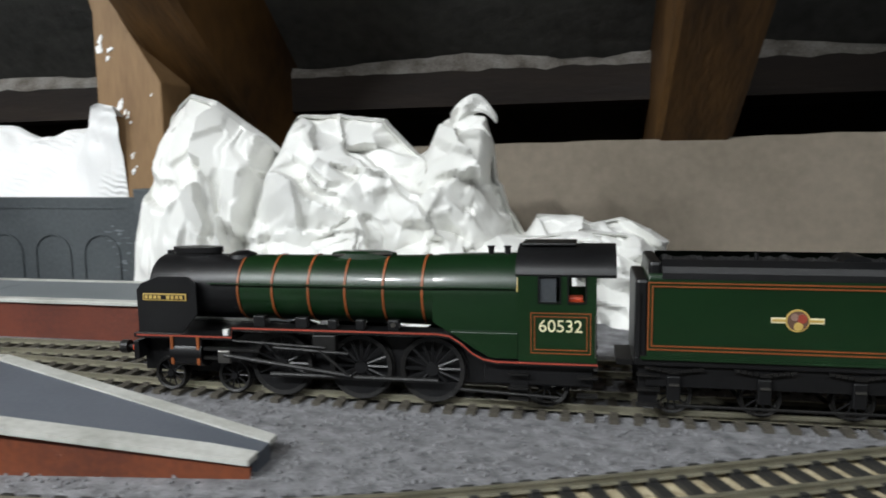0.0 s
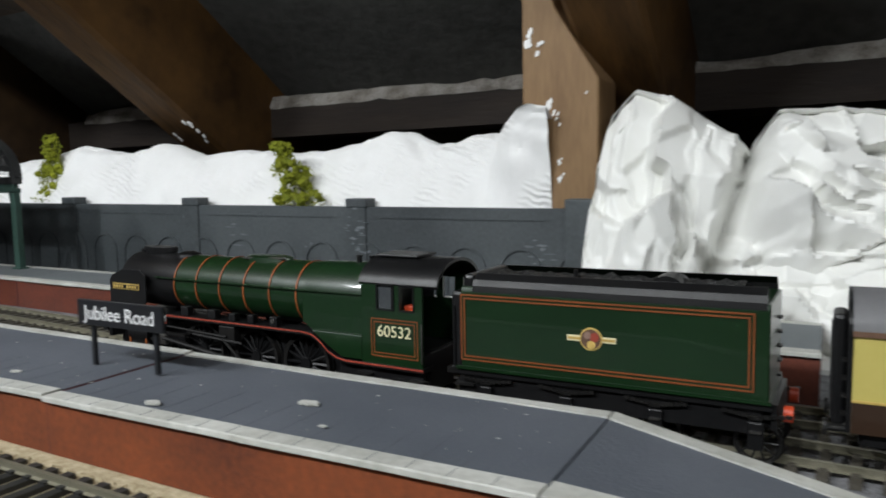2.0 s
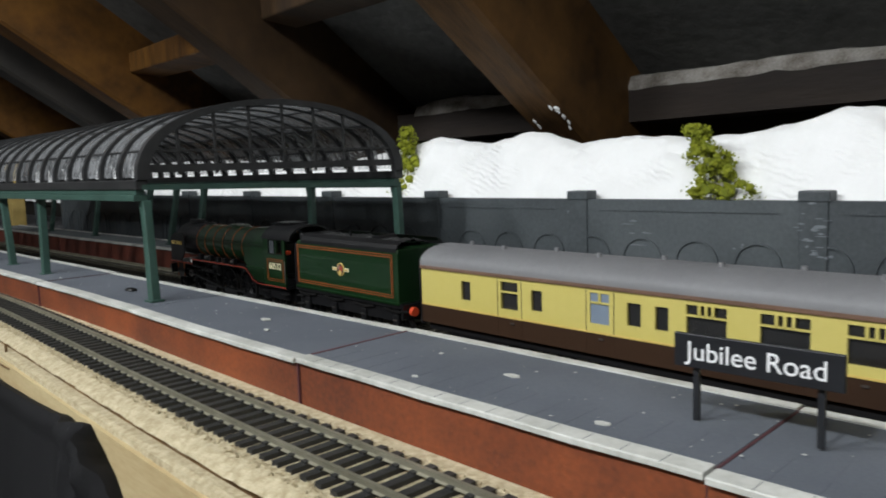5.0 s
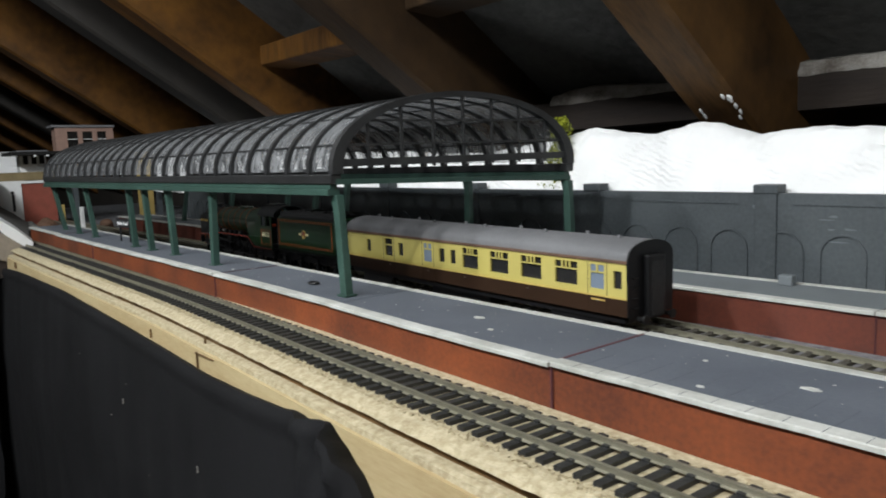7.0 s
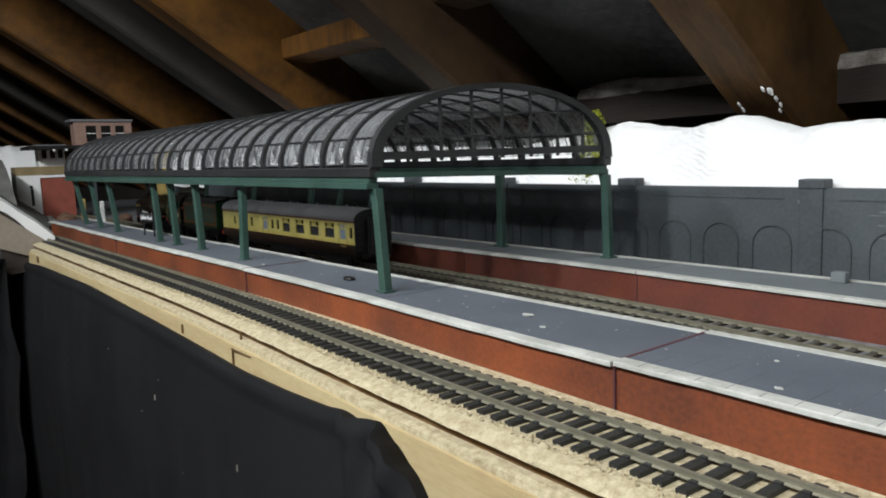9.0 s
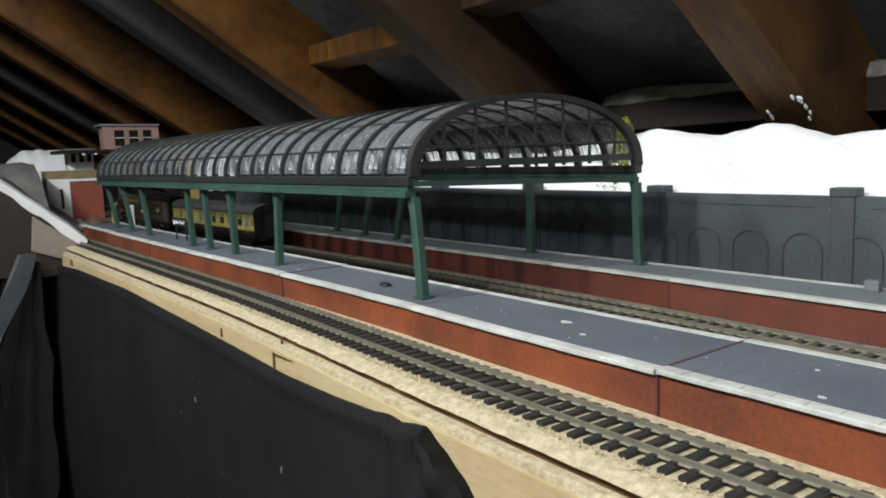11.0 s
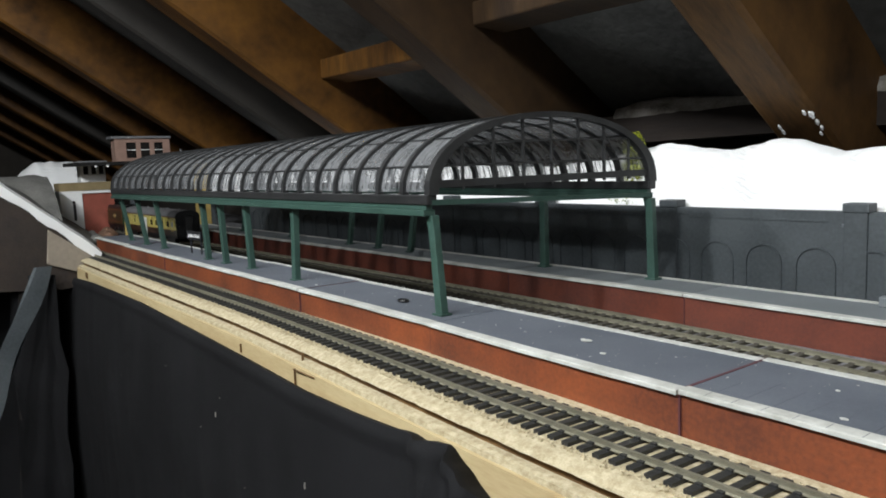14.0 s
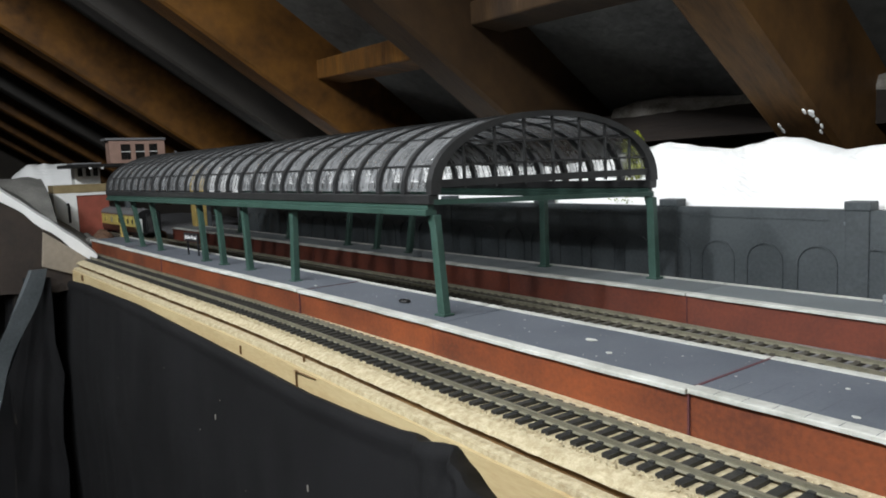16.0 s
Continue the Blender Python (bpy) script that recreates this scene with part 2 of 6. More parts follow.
def rod(bm, p, q, r, n=8):
    p, q = Vector(p), Vector(q)
    d = (q - p).normalized()
    s = d.orthogonal().normalized()
    t = d.cross(s)
    loft(bm, [[tuple(c + r * (math.cos(2 * math.pi * i / n) * s + math.sin(2 * math.pi * i / n) * t)) for i in range(n)] for c in (p, q)])


def mesh_of(name, bm, material, smooth=False, bevel=0.0):
    if bevel:
        bmesh.ops.bevel(bm, geom=list(bm.edges), offset=bevel, segments=2, affect="EDGES", profile=0.5, clamp_overlap=True)
    me = bpy.data.meshes.new(name)
    bm.to_mesh(me)
    bm.free()
    me.materials.append(material)
    if smooth:
        for p in me.polygons:
            p.use_smooth = True
        me.set_sharp_from_angle(angle=radians(38))
    return me


def part(name, bm, material, parent=None, label="", smooth=False, bevel=0.0):
    ob = new(name, mesh_of(name, bm, material, smooth, bevel))
    ob.parent = parent
    if label:
        tagged(ob, label)
    return ob


def boxes(name, material, parent, dims, label="", bevel=0.0):
    bm = bmesh.new()
    for d in dims:
        box(bm, *d)
    return part(name, bm, material, parent, label, bevel=bevel)


def thing(name, label, category, group="", m=None):
    ob = tagged(new(name), label, category, group)
    ob.empty_display_size = 0.01
    if m is not None:
        ob.matrix_basis = m
    return ob


def lettering(name, text, size, material, parent, m, label=""):
    cu = bpy.data.curves.new(name, "FONT")
    cu.body, cu.size, cu.extrude, cu.align_x, cu.align_y = text, size, 0.00015, "CENTER", "CENTER"
    tmp = new(name + "_tmp", cu)
    bpy.context.view_layer.update()
    me = bpy.data.meshes.new_from_object(tmp.evaluated_get(bpy.context.evaluated_depsgraph_get()))
    bpy.data.objects.remove(tmp)
    me.materials.clear()
    me.materials.append(material)
    ob = new(name, me)
    ob.parent = parent
    ob.matrix_basis = m
    if label:
        tagged(ob, label)
    return ob


def lerp_table(table, x):
    """Piecewise linear with eased joints; the table is sorted by x."""
    xs, ys = [p[0] for p in table], [p[1] for p in table]
    return float(np.interp(x, xs, ys))

# ---- the line of the tracks ----
MAIN_Y = [(-1.9, 0.262), (-1.2, 0.268), (-0.9, 0.269), (-0.7, 0.2675), (-0.5, 0.2525), (-0.25, 0.2345), (-0.1, 0.2295), (0.0, 0.2285), (0.6, 0.2285)]
MAIN_Z = [(-1.9, 0.0095), (-0.65, 0.0095), (-0.42, 0.0070), (-0.2, 0.004), (0.6, 0.004)]
NEAR_Y = [(-1.95, 0.140), (-1.5, 0.1365), (-0.95, 0.1305), (-0.8, 0.1240), (-0.7, 0.1185), (-0.6, 0.1140), (-0.5, 0.1115), (-0.3, 0.106), (-0.15, 0.111), (-0.05, 0.146), (0.03, 0.182), (0.15, 0.222), (0.35, 0.240)]
BACK_Y = [(-0.62, 0.262), (-0.45, 0.268), (-0.33, 0.270), (0.4, 0.276)]


def eased(table, x, w=0.09):
    return sum(lerp_table(table, x + w * (i / 4 - 1)) for i in range(9)) / 9


def main_y(x):
    return eased(MAIN_Y, x)


def main_z(x):
    return eased(MAIN_Z, x)


def near_y(x):
    return eased(NEAR_Y, x, 0.05)


def along(fy, fz, x):
    d = (fy(x + 0.004) - fy(x - 0.004)) / 0.008
    return Matrix.Translation((x, fy(x), fz(x))) @ Matrix.Rotation(math.atan(d), 4, "Z")


def sweep(bm, fy, fz, x0, x1, step, section):
    """Carry a section (y, z) along a track line."""
    n = max(2, int(round((x1 - x0) / step)))
    loft(bm, [[tuple(along(fy, fz, x0 + (x1 - x0) * i / n) @ Vector((0, u, v))) for u, v in section] for i in range(n + 1)])


RAIL = [(-0.0011, -0.0025), (0.0011, -0.0025), (0.0011, -0.0022), (0.00045, -0.0018), (0.00045, -0.0007), (0.0007, -0.0005), (0.0007, 0.0), (-0.0007, 0.0), (-0.0007, -0.0005), (-0.00045, -0.0007), (-0.00045, -0.0018), (-0.0011, -0.0022)]


def track(label, fy, fz, x0, x1, sleeper_material, pitch, kept=(-9, 9)):
    t = thing("model_track", label, "railway track")
    for s in (-0.00825, 0.00825):
        bm = bmesh.new()
        sweep(bm, fy, fz, x0, x1, 0.02, [(u + s, v) for u, v in RAIL])
        part("rail", bm, M["rail"], t, "tarnished nickel rail", smooth=False)
    bm = bmesh.new()
    box(bm, -0.0017, 0.0017, -0.0155, 0.0155, -0.0041, -0.0025)
    for s in (-0.00825, 0.00825):
        box(bm, -0.0012, 0.0012, s - 0.0021, s + 0.0021, -0.00252, -0.0018)
    sl = mesh_of("sleeper", bm, sleeper_material)
    rest = bmesh.new()
    n = int((x1 - x0) / pitch)
    for i in range(n):
        x = x0 + pitch * (i + 0.5)
        m = along(fy, fz, x)
        if kept[0] <= x <= kept[1]:
            ob = new("sleeper", sl)
            ob.parent, ob.matrix_basis = t, m
        else:
            box(rest, -0.0017, 0.0017, -0.0155, 0.0155, -0.0041, -0.0025, m)
    if len(rest.verts):
        tagged(part("sleepers_far_off", rest, sleeper_material, t), kind="stuff")
    else:
        rest.free()
    return t


# ---- setting: baseboard, fascia, loft ----
bm = bmesh.new()
box(bm, -2.6, -0.2701, 0.135, 0.62, -0.02, 0.0)
box(bm, -0.2701, 1.0, 0.095, 0.62, -0.02, 0.0)
tagged(part("ground", bm, M["ballast"]), "grey ballasted baseboard surface between the tracks", "ground", kind="structure")

n = 520
EDGE = []
for i in range(n + 1):
    x = -2.0 + 2.6 * i / n
    EDGE.append((x, near_y(x) - 0.0262, near_y(x) + (0.030 if x < -0.27 else 0.0185)))


def torn(x, seed, size):
    """Ragged edge of cut cork."""
    return size * (noise.noise((x * 45, seed, 0)) + 0.8 * noise.noise((x * 160, seed, 1)) + 0.5 * noise.noise((x * 420, seed, 2)))


bm = bmesh.new()
loft(bm, [[(x, a + torn(x, 0, 0.0009), -0.0006 + torn(x, 2, 0.0003)), (x, a + 0.0012 + torn(x, 3, 0.0009), 0.0008), (x, a + 0.0052 + torn(x, 6, 0.0012), 0.0024 + torn(x, 8, 0.0003)), (x, a + 0.0082, 0.0028), (x, b - 0.006, 0.0028), (x, b, -0.0006)] for x, a, b in EDGE])
tagged(part("cork_underlay", bm, M["cork"]), "pale torn cork strip under the front track", "underlay", kind="structure")

bm = bmesh.new()
loft(bm, [[(x, a + 0.0034, -0.0060), (x, a + 0.0034, -0.0009), (x, b, -0.0009), (x, b, -0.0060)] for x, a, b in EDGE])
tagged(part("board_seam", bm, M["ply_edge"]), "dark brown seam between board and fascia", "trim", kind="structure")

bm = bmesh.new()
loft(bm, [[(x, a - 0.0030 + torn(x, 13, 0.0005), -0.0080), (x, a - 0.0026 + torn(x, 11, 0.0005), -0.0056 + torn(x, 15, 0.0003)), (x, a - 0.0004 + torn(x, 17, 0.0005), -0.0050), (x, b, -0.0061), (x, b, -0.0080)] for x, a, b in EDGE])
tagged(part("board_lip", bm, M["cork"]), "crumbling pale lip of the baseboard below the seam", "trim", kind="structure")

bm = bmesh.new()
loft(bm, [[(x, a - 0.0058, -0.11), (x, a - 0.0046, -0.0081), (x, b, -0.0081), (x, b, -0.11)] for x, a, b in EDGE[::4]])
tagged(part("fascia", bm, M["ply"]), "pale plywood fascia along the front of the baseboard", "fascia", kind="structure")
# butt joint, pencil line and knot holes in the fascia
for x, z0, z1, w in ((-0.836, -0.030, -0.0095, 0.00025), (-0.928, -0.017, -0.011, 0.0004), (-0.834, -0.0055, -0.0005, 0.0005), (-1.43, -0.016, -0.009, 0.0040)):
    yy = near_y(x) - 0.0262 - (0.0061 if z1 < -0.005 else 0.0012)
    tagged(part("trim_fascia_mark", bmesh_box((x - w, x + w, yy, yy + 0.0012, z0, z1)), M["ply_edge"]), "dark joint line in the plywood fascia", "joint", kind="structure")
yy = near_y(-0.82) - 0.0323
tagged(part("trim_fascia_mark", bmesh_box((-0.8362, -0.810, yy, yy + 0.001, -0.0097, -0.0094)), M["ply_edge"]), "dark joint line in the plywood fascia", "joint", kind="structure")

# front edge drape
def drape():
    t = thing("black_drape", "black cloth draped over the front edge of the baseboard", "cloth")
    bm = bmesh.new()
    NX, NZ = 300, 60
    TOP = [(-1.65, -0.030), (-1.4, -0.018), (-1.185, -0.0148), (-0.95, -0.0192), (-0.82, -0.0198), (-0.76, -0.0168), (-0.715, -0.0132), (-0.703, -0.0105), (-0.695, -0.0115), (-0.68, -0.0080), (-0.67, -0.0090), (-0.66, -0.013), (-0.645, -0.024), (-0.63, -0.046), (-0.615, -0.085), (-0.60, -0.15)]
    g = []
    for i in range(NX + 1):
        x = -1.64 + 1.035 * (i / NX) ** 0.8
        zt = eased(TOP, x, 0.007)
        col = []
        for j in range(NZ + 1):
            v = j / NZ
            z = zt - (0.46 + zt) * v ** 1.3
            fold = 0.007 * noise.noise((x * 9 + 2, z * 2.5, 0.3)) + 0.003 * noise.noise((x * 30, z * 6, 4.0))
            bunch = math.exp(-((x + 0.668 - 0.25 * (zt - z)) / 0.026) ** 2)
            gather = bunch * (0.0040 + 0.0045 * math.sin(x * 190 + z * 90 + 2.2) + 0.0015 * math.sin(x * 480 - z * 30 + 1.0)) + 0.0022 * math.exp(-((zt - z - 0.004) / 0.003) ** 2)
            y = near_y(x) - 0.0340 - (0.009 + fold) * min(1, 3 * v) - gather
            col.append(bm.verts.new((x, y, z)))
        g.append(col)
    for i in range(NX):
        for j in range(NZ):
            bm.faces.new((g[i][j], g[i + 1][j], g[i + 1][j + 1], g[i][j + 1]))
    # turned edge lying on the fascia
    for i in range(NX):
        a, b = g[i][0], g[i + 1][0]
        c = bm.verts.new((b.co.x, b.co.y + 0.012, b.co.z - 0.004))
        d = bm.verts.new((a.co.x, a.co.y + 0.012, a.co.z - 0.004))
        bm.faces.new((a, d, c, b))
    bmesh.ops.remove_doubles(bm, verts=bm.verts, dist=1e-5)
    ob = part("cloth", bm, M["cloth"], t, smooth=True)
    so = ob.modifiers.new("thickness", "SOLIDIFY")
    so.thickness = 0.0012
    random.seed(5)
    for i in range(7):
        x = random.uniform(-1.2, -0.75)
        z = random.uniform(-0.13, -0.03)
        y = near_y(x) - 0.0560
        part("lint", bmesh_box((x, x + 0.0004, y, y + 0.0008, z, z + random.choice((0.0005, 0.0006, 0.0035)))), M["dust"], t, "pale speck of lint")
    return t


drape()


def hanging_cloth():
    """Darker sheeting farther along, under the embankment."""
    t = thing("hanging_sheet", "dark sheeting hanging in folds under the embankment end", "cloth")
    bm = bmesh.new()
    g = []
    for i in range(41):
        x = -2.05 + 0.58 * i / 40
        g.append([bm.verts.new((x, 0.06 - 0.25 * (-1.47 - x) + 0.016 * math.sin(x * 55 + 3 * j / 12) + 0.008 * noise.noise((x * 20, j, 0)), -0.012 - 0.5 * j / 12)) for j in range(13)])
    for a, b in zip(g, g[1:]):
        for j in range(12):
            bm.faces.new((a[j], b[j], b[j + 1], a[j + 1]))
    ob = part("sheet", bm, M["cloth"], t, smooth=True)
    ob.modifiers.new("thickness", "SOLIDIFY").thickness = 0.0015
    bm = bmesh.new()
    rod(bm, (-1.60, 0.02, -0.5), (-1.50, 0.045, -0.02), 0.007)
    part("strut", bm, M["rafter_dark"], t, "dark timber strut")
    bm = bmesh.new()
    loft(bm, [[(-1.462, 0.072 - 0.085 * q + 0.004 * math.sin(9 * q), 0.0 - 0.20 * q), (-1.460, 0.052 - 0.085 * q + 0.003 * math.sin(7 * q + 1), 0.0 - 0.19 * q), (-1.464, 0.052 - 0.085 * q, 0.0 - 0.19 * q), (-1.466, 0.072 - 0.085 * q, 0.0 - 0.20 * q)] for q in np.linspace(0, 1, 14)])
    part("loose_strip", bm, M["wall"], t, "loose blue-grey strip of sheeting", smooth=True)
    bm = bmesh.new()
    prism(bm, [(0.006, -0.50), (0.020, -0.50), (0.044, -0.25), (0.034, -0.25)], "x", -1.560, -1.545)
    part("leg", bm, M["post"], t, "pale timber leg", bevel=0.001)


hanging_cloth()

# roof: rafters rise towards the viewer, felt lies on them
SLOPE = -0.66
FOOT_Y, FOOT_Z = 0.485, 0.132


def soffit(y):
    return FOOT_Z + SLOPE * (y - FOOT_Y)


RISE = 0.125


def rafter(x1, w, material, label, y0=-0.55, y1=0.66):
    t = thing("rafter", label, "rafter", "roof rafters")
    bm = bmesh.new()
    n = 26
    rings = []
    for i in range(n + 1):
        y = y0 + (y1 - y0) * i / n
        wob = 0.002 * noise.noise((x1 * 7, y * 6, 0))
        z = soffit(y)
        rings.append([(x1 - w + wob, y, z + 0.004), (x1 - w + wob + 0.004, y, z + wob), (x1 - 0.004, y, z + wob), (x1 + wob, y, z + 0.004), (x1 + wob, y, z + RISE), (x1 - w + wob, y, z + RISE)])
    loft(bm, rings)
    part("timber", bm, material, t)
    if abs(x1 + 0.718) < 0.01:
        random.seed(4)
        for k in range(9):
            yy = random.choice((0.482, 0.490, 0.50)) + random.gauss(0, 0.003)
            xx = random.choice((-0.723, -0.726, -0.755)) + random.gauss(0, 0.002)
            rr = random.uniform(0.001, 0.0035)
            bm = bmesh.new()
            loft(bm, [[(xx + rr * c_ * 0.6 * random.uniform(0.5, 1), yy + rr * s_ * 1.3 * random.uniform(0.5, 1), soffit(yy + rr * s_) + dz) for c_, s_ in [(math.cos(q), math.sin(q)) for q in np.linspace(0, 2 * math.pi, 10)[:-1]]] for dz in (-0.0012, 0.001)])
            part("plaster_smear", bm, M["plaster"], t, "white plaster smear")
    return t


RAFTERS = [(0.40, 0.05, "rafter_dark"), (0.047, 0.054, "rafter_brown"), (-0.308, 0.046, "rafter_brown"), (-0.718, 0.046, "rafter_brown"), (-1.030, 0.046, "rafter_umber"), (-1.368, 0.046, "rafter"), (-1.545, 0.046, "rafter_dark"), (-1.935, 0.048, "rafter"), (-2.215, 0.048, "rafter"), (-2.500, 0.048, "rafter_dark"), (-2.800, 0.048, "rafter"), (-3.15, 0.05, "rafter"), (-3.5, 0.05, "rafter")]
for x, w, k in RAFTERS:
    rafter(x, w, M[k], "rough-sawn stained timber roof rafter" if k != "rafter_dark" else "old dark grey-brown timber roof rafter")

bm = bmesh.new()
g = []
for i in range(73):
    x = -3.9 + 5.4 * i / 72
    row = []
    for j in range(25):
        y = -0.58 + 1.32 * j / 24
        sag = 0.002 + 0.004 * noise.noise((x * 3.1, y * 1.2, 7))
        row.append(bm.verts.new((x, y, soffit(y) + RISE + 0.002 - sag + 0.004 * noise.noise((x * 6, y * 6, 1)))))
    g.append(row)
for a, b in zip(g, g[1:]):
    for j in range(24):
        bm.faces.new((a[j], b[j], b[j + 1], a[j + 1]))
ob = tagged(part("ceiling", bm, M["felt"], smooth=True), "dark grey roofing felt sagging between the rafters", "roof", kind="structure")
ob.modifiers.new("thickness", "SOLIDIFY").thickness = 0.006

# felt laps
for y, x0, x1 in ((0.33, -0.712, -0.36), (0.26, -1.02, -0.77), (0.36, -0.30, -0.01), (0.20, -0.30, -0.01)):
    bm = bmesh.new()
    box(bm, x0, x1, y - 0.006, y + 0.006, soffit(y) + RISE - 0.020, soffit(y) + RISE - 0.004)
    tagged(part("trim_felt_batten", bm, M["loft"]), "dark batten showing through the roofing felt", "batten", kind="structure")

# wall plate with mortar dust on it
bm = bmesh.new()
def plate_top(x):
    return 0.1645 + 0.014 * (x + 0.3)


loft(bm, [[(x, 0.585, plate_top(x) - 0.032), (x, 0.585, plate_top(x)), (x, 0.65, plate_top(x)), (x, 0.65, plate_top(x) - 0.032)] for x in np.linspace(-3.9, 1.5, 30)])
tagged(part("wall_plate", bm, M["plate"]), "dark timber wall plate along the eaves", "beam", kind="structure")
bm = bmesh.new()
g = []
for i in range(181):
    x = -1.0 + 2.0 * i / 180
    h = 0.013 + 0.015 * noise.noise((x * 9, 0, 0)) + 0.004 * noise.noise((x * 60, 3, 0))
    k = plate_top(x)
    g.append([(x, 0.5845, k - 0.0035 + 0.003 * noise.noise((x * 50, 7, 0))), (x, 0.5842, k + 0.0002), (x, 0.589, k + max(h * 0.6, 0.001)), (x, 0.605, k + max(h * 0.8, 0.0015)), (x, 0.645, k + 0.0004)])
loft(bm, g, closed=False)
tagged(part("mortar_dust", bm, M["dust"], smooth=True), "pale mortar crumbs lying along the wall plate", "dust", kind="stuff")

# loft closing walls, floor behind the viewer
for nm, d in (("wall_eaves", (-3.9, 1.5, 0.66, 0.70, -0.6, 0.2)), ("wall_right", (1.5, 1.56, -0.7, 0.7, -0.6, 1.6)), ("wall_left", (-3.96, -3.9, -2.2, 0.7, -0.6, 1.6)), ("floor", (-3.9, 1.5, -2.2, 0.7, -0.66, -0.6)), ("wall_behind", (-3.9, 1.5, -2.26, -2.2, -0.6, 1.3))):
    bm = bmesh.new()
    box(bm, *d)
    tagged(part(nm, bm, M["loft"]), "dark loft boarding", "wall", kind="structure")
bm = bmesh.new()
prism(bm, [(-0.56, 0.90), (-0.56, 1.03), (-2.26, 1.03), (-2.26, 0.90)], "x", -3.9, 1.5)
tagged(part("ceiling_ridge", bm, M["felt"]), "dark felt over the loft ridge", "roof", kind="structure")

# noggins and braces between rafters
def noggin(a, b, high, material="rafter"):
    """A short timber from a to b, its lower front edge given."""
    t = thing("noggin", "short timber noggin nailed between two rafters", "timber", "noggins")
    bm = bmesh.new()
    loft(bm, [[(x, y, z), (x, y + 0.044, z - 0.004), (x, y + 0.044, z + high), (x, y, z + high)] for x, y, z in (a, b)])
    part("timber", bm, M[material], t, bevel=0.002)


noggin((-1.369, 0.412, 0.231), (-1.075, 0.360, 0.216), 0.026, "rafter")
noggin((-1.031, 0.405, 0.246), (-0.763, 0.345, 0.230), 0.024, "rafter_umber")

# upright with a cut shoulder on the end of the retaining wall
def loft_post():
    t = thing("timber_post", "pine timber upright with a skewed cut, smeared with plaster", "post")
    bm = bmesh.new()
    prism(bm, [(-0.384, 0.0), (-0.337, 0.0), (-0.337, 0.143), (-0.364, 0.186), (-0.40, 0.30), (-0.44, 0.42), (-0.475, 0.42), (-0.41, 0.27), (-0.385, 0.19)], "y", 0.4255, 0.465)
    part("timber", bm, M["post"], t, bevel=0.0012)
    random.seed(3)
    for x, z, r, n in ((-0.377, 0.166, 0.0048, 4), (-0.373, 0.160, 0.003, 2), (-0.368, 0.128, 0.004, 5), (-0.362, 0.120, 0.003, 4), (-0.360, 0.098, 0.0028, 3), (-0.358, 0.086, 0.0035, 3), (-0.344, 0.135, 0.0016, 2)):
        for k in range(n):
            bm = bmesh.new()
            rr = r * random.uniform(0.45, 1.0)
            cx, cz, tilt = x + random.gauss(0, r * 0.55), z + random.gauss(0, r * 0.8), random.uniform(0.5, 1.1)
            prism(bm, [(cx + rr * random.uniform(0.35, 1.0) * math.cos(a) * 0.6 + 0.3 * rr * math.sin(a), cz + tilt * rr * random.uniform(0.45, 1.0) * math.sin(a)) for a in np.linspace(0, 2 * math.pi, 12)[:-1]], "y", 0.4250 - 0.0001 * k, 0.4256)
            part("plaster_smear", bm, M["plaster"], t, "white plaster smear")


loft_post()

# dusty board at the end, behind the heap
bm = bmesh.new()
loft(bm, [[(x, 0.525, 0.0), (x, 0.53, z + 0.0015 * noise.noise((x * 30, 0, 0))), (x, 0.548, z), (x, 0.548, 0.0)] for x, z in zip(np.linspace(-0.3, 0.9, 50), np.linspace(0.098, 0.122, 50))])
tagged(part("wall_end_board", bm, M["board"]), "dusty grey-brown board standing behind the baseboard", "board", kind="structure")

# ---- retaining wall with pilasters and blind arches ----
WALL_Y, WALL_TOP = 0.415, 0.0665
BAYS = [-0.350, -0.5035, -0.6595, -0.805, -0.950, -1.097, -1.244, -1.391, -1.538, -1.685]


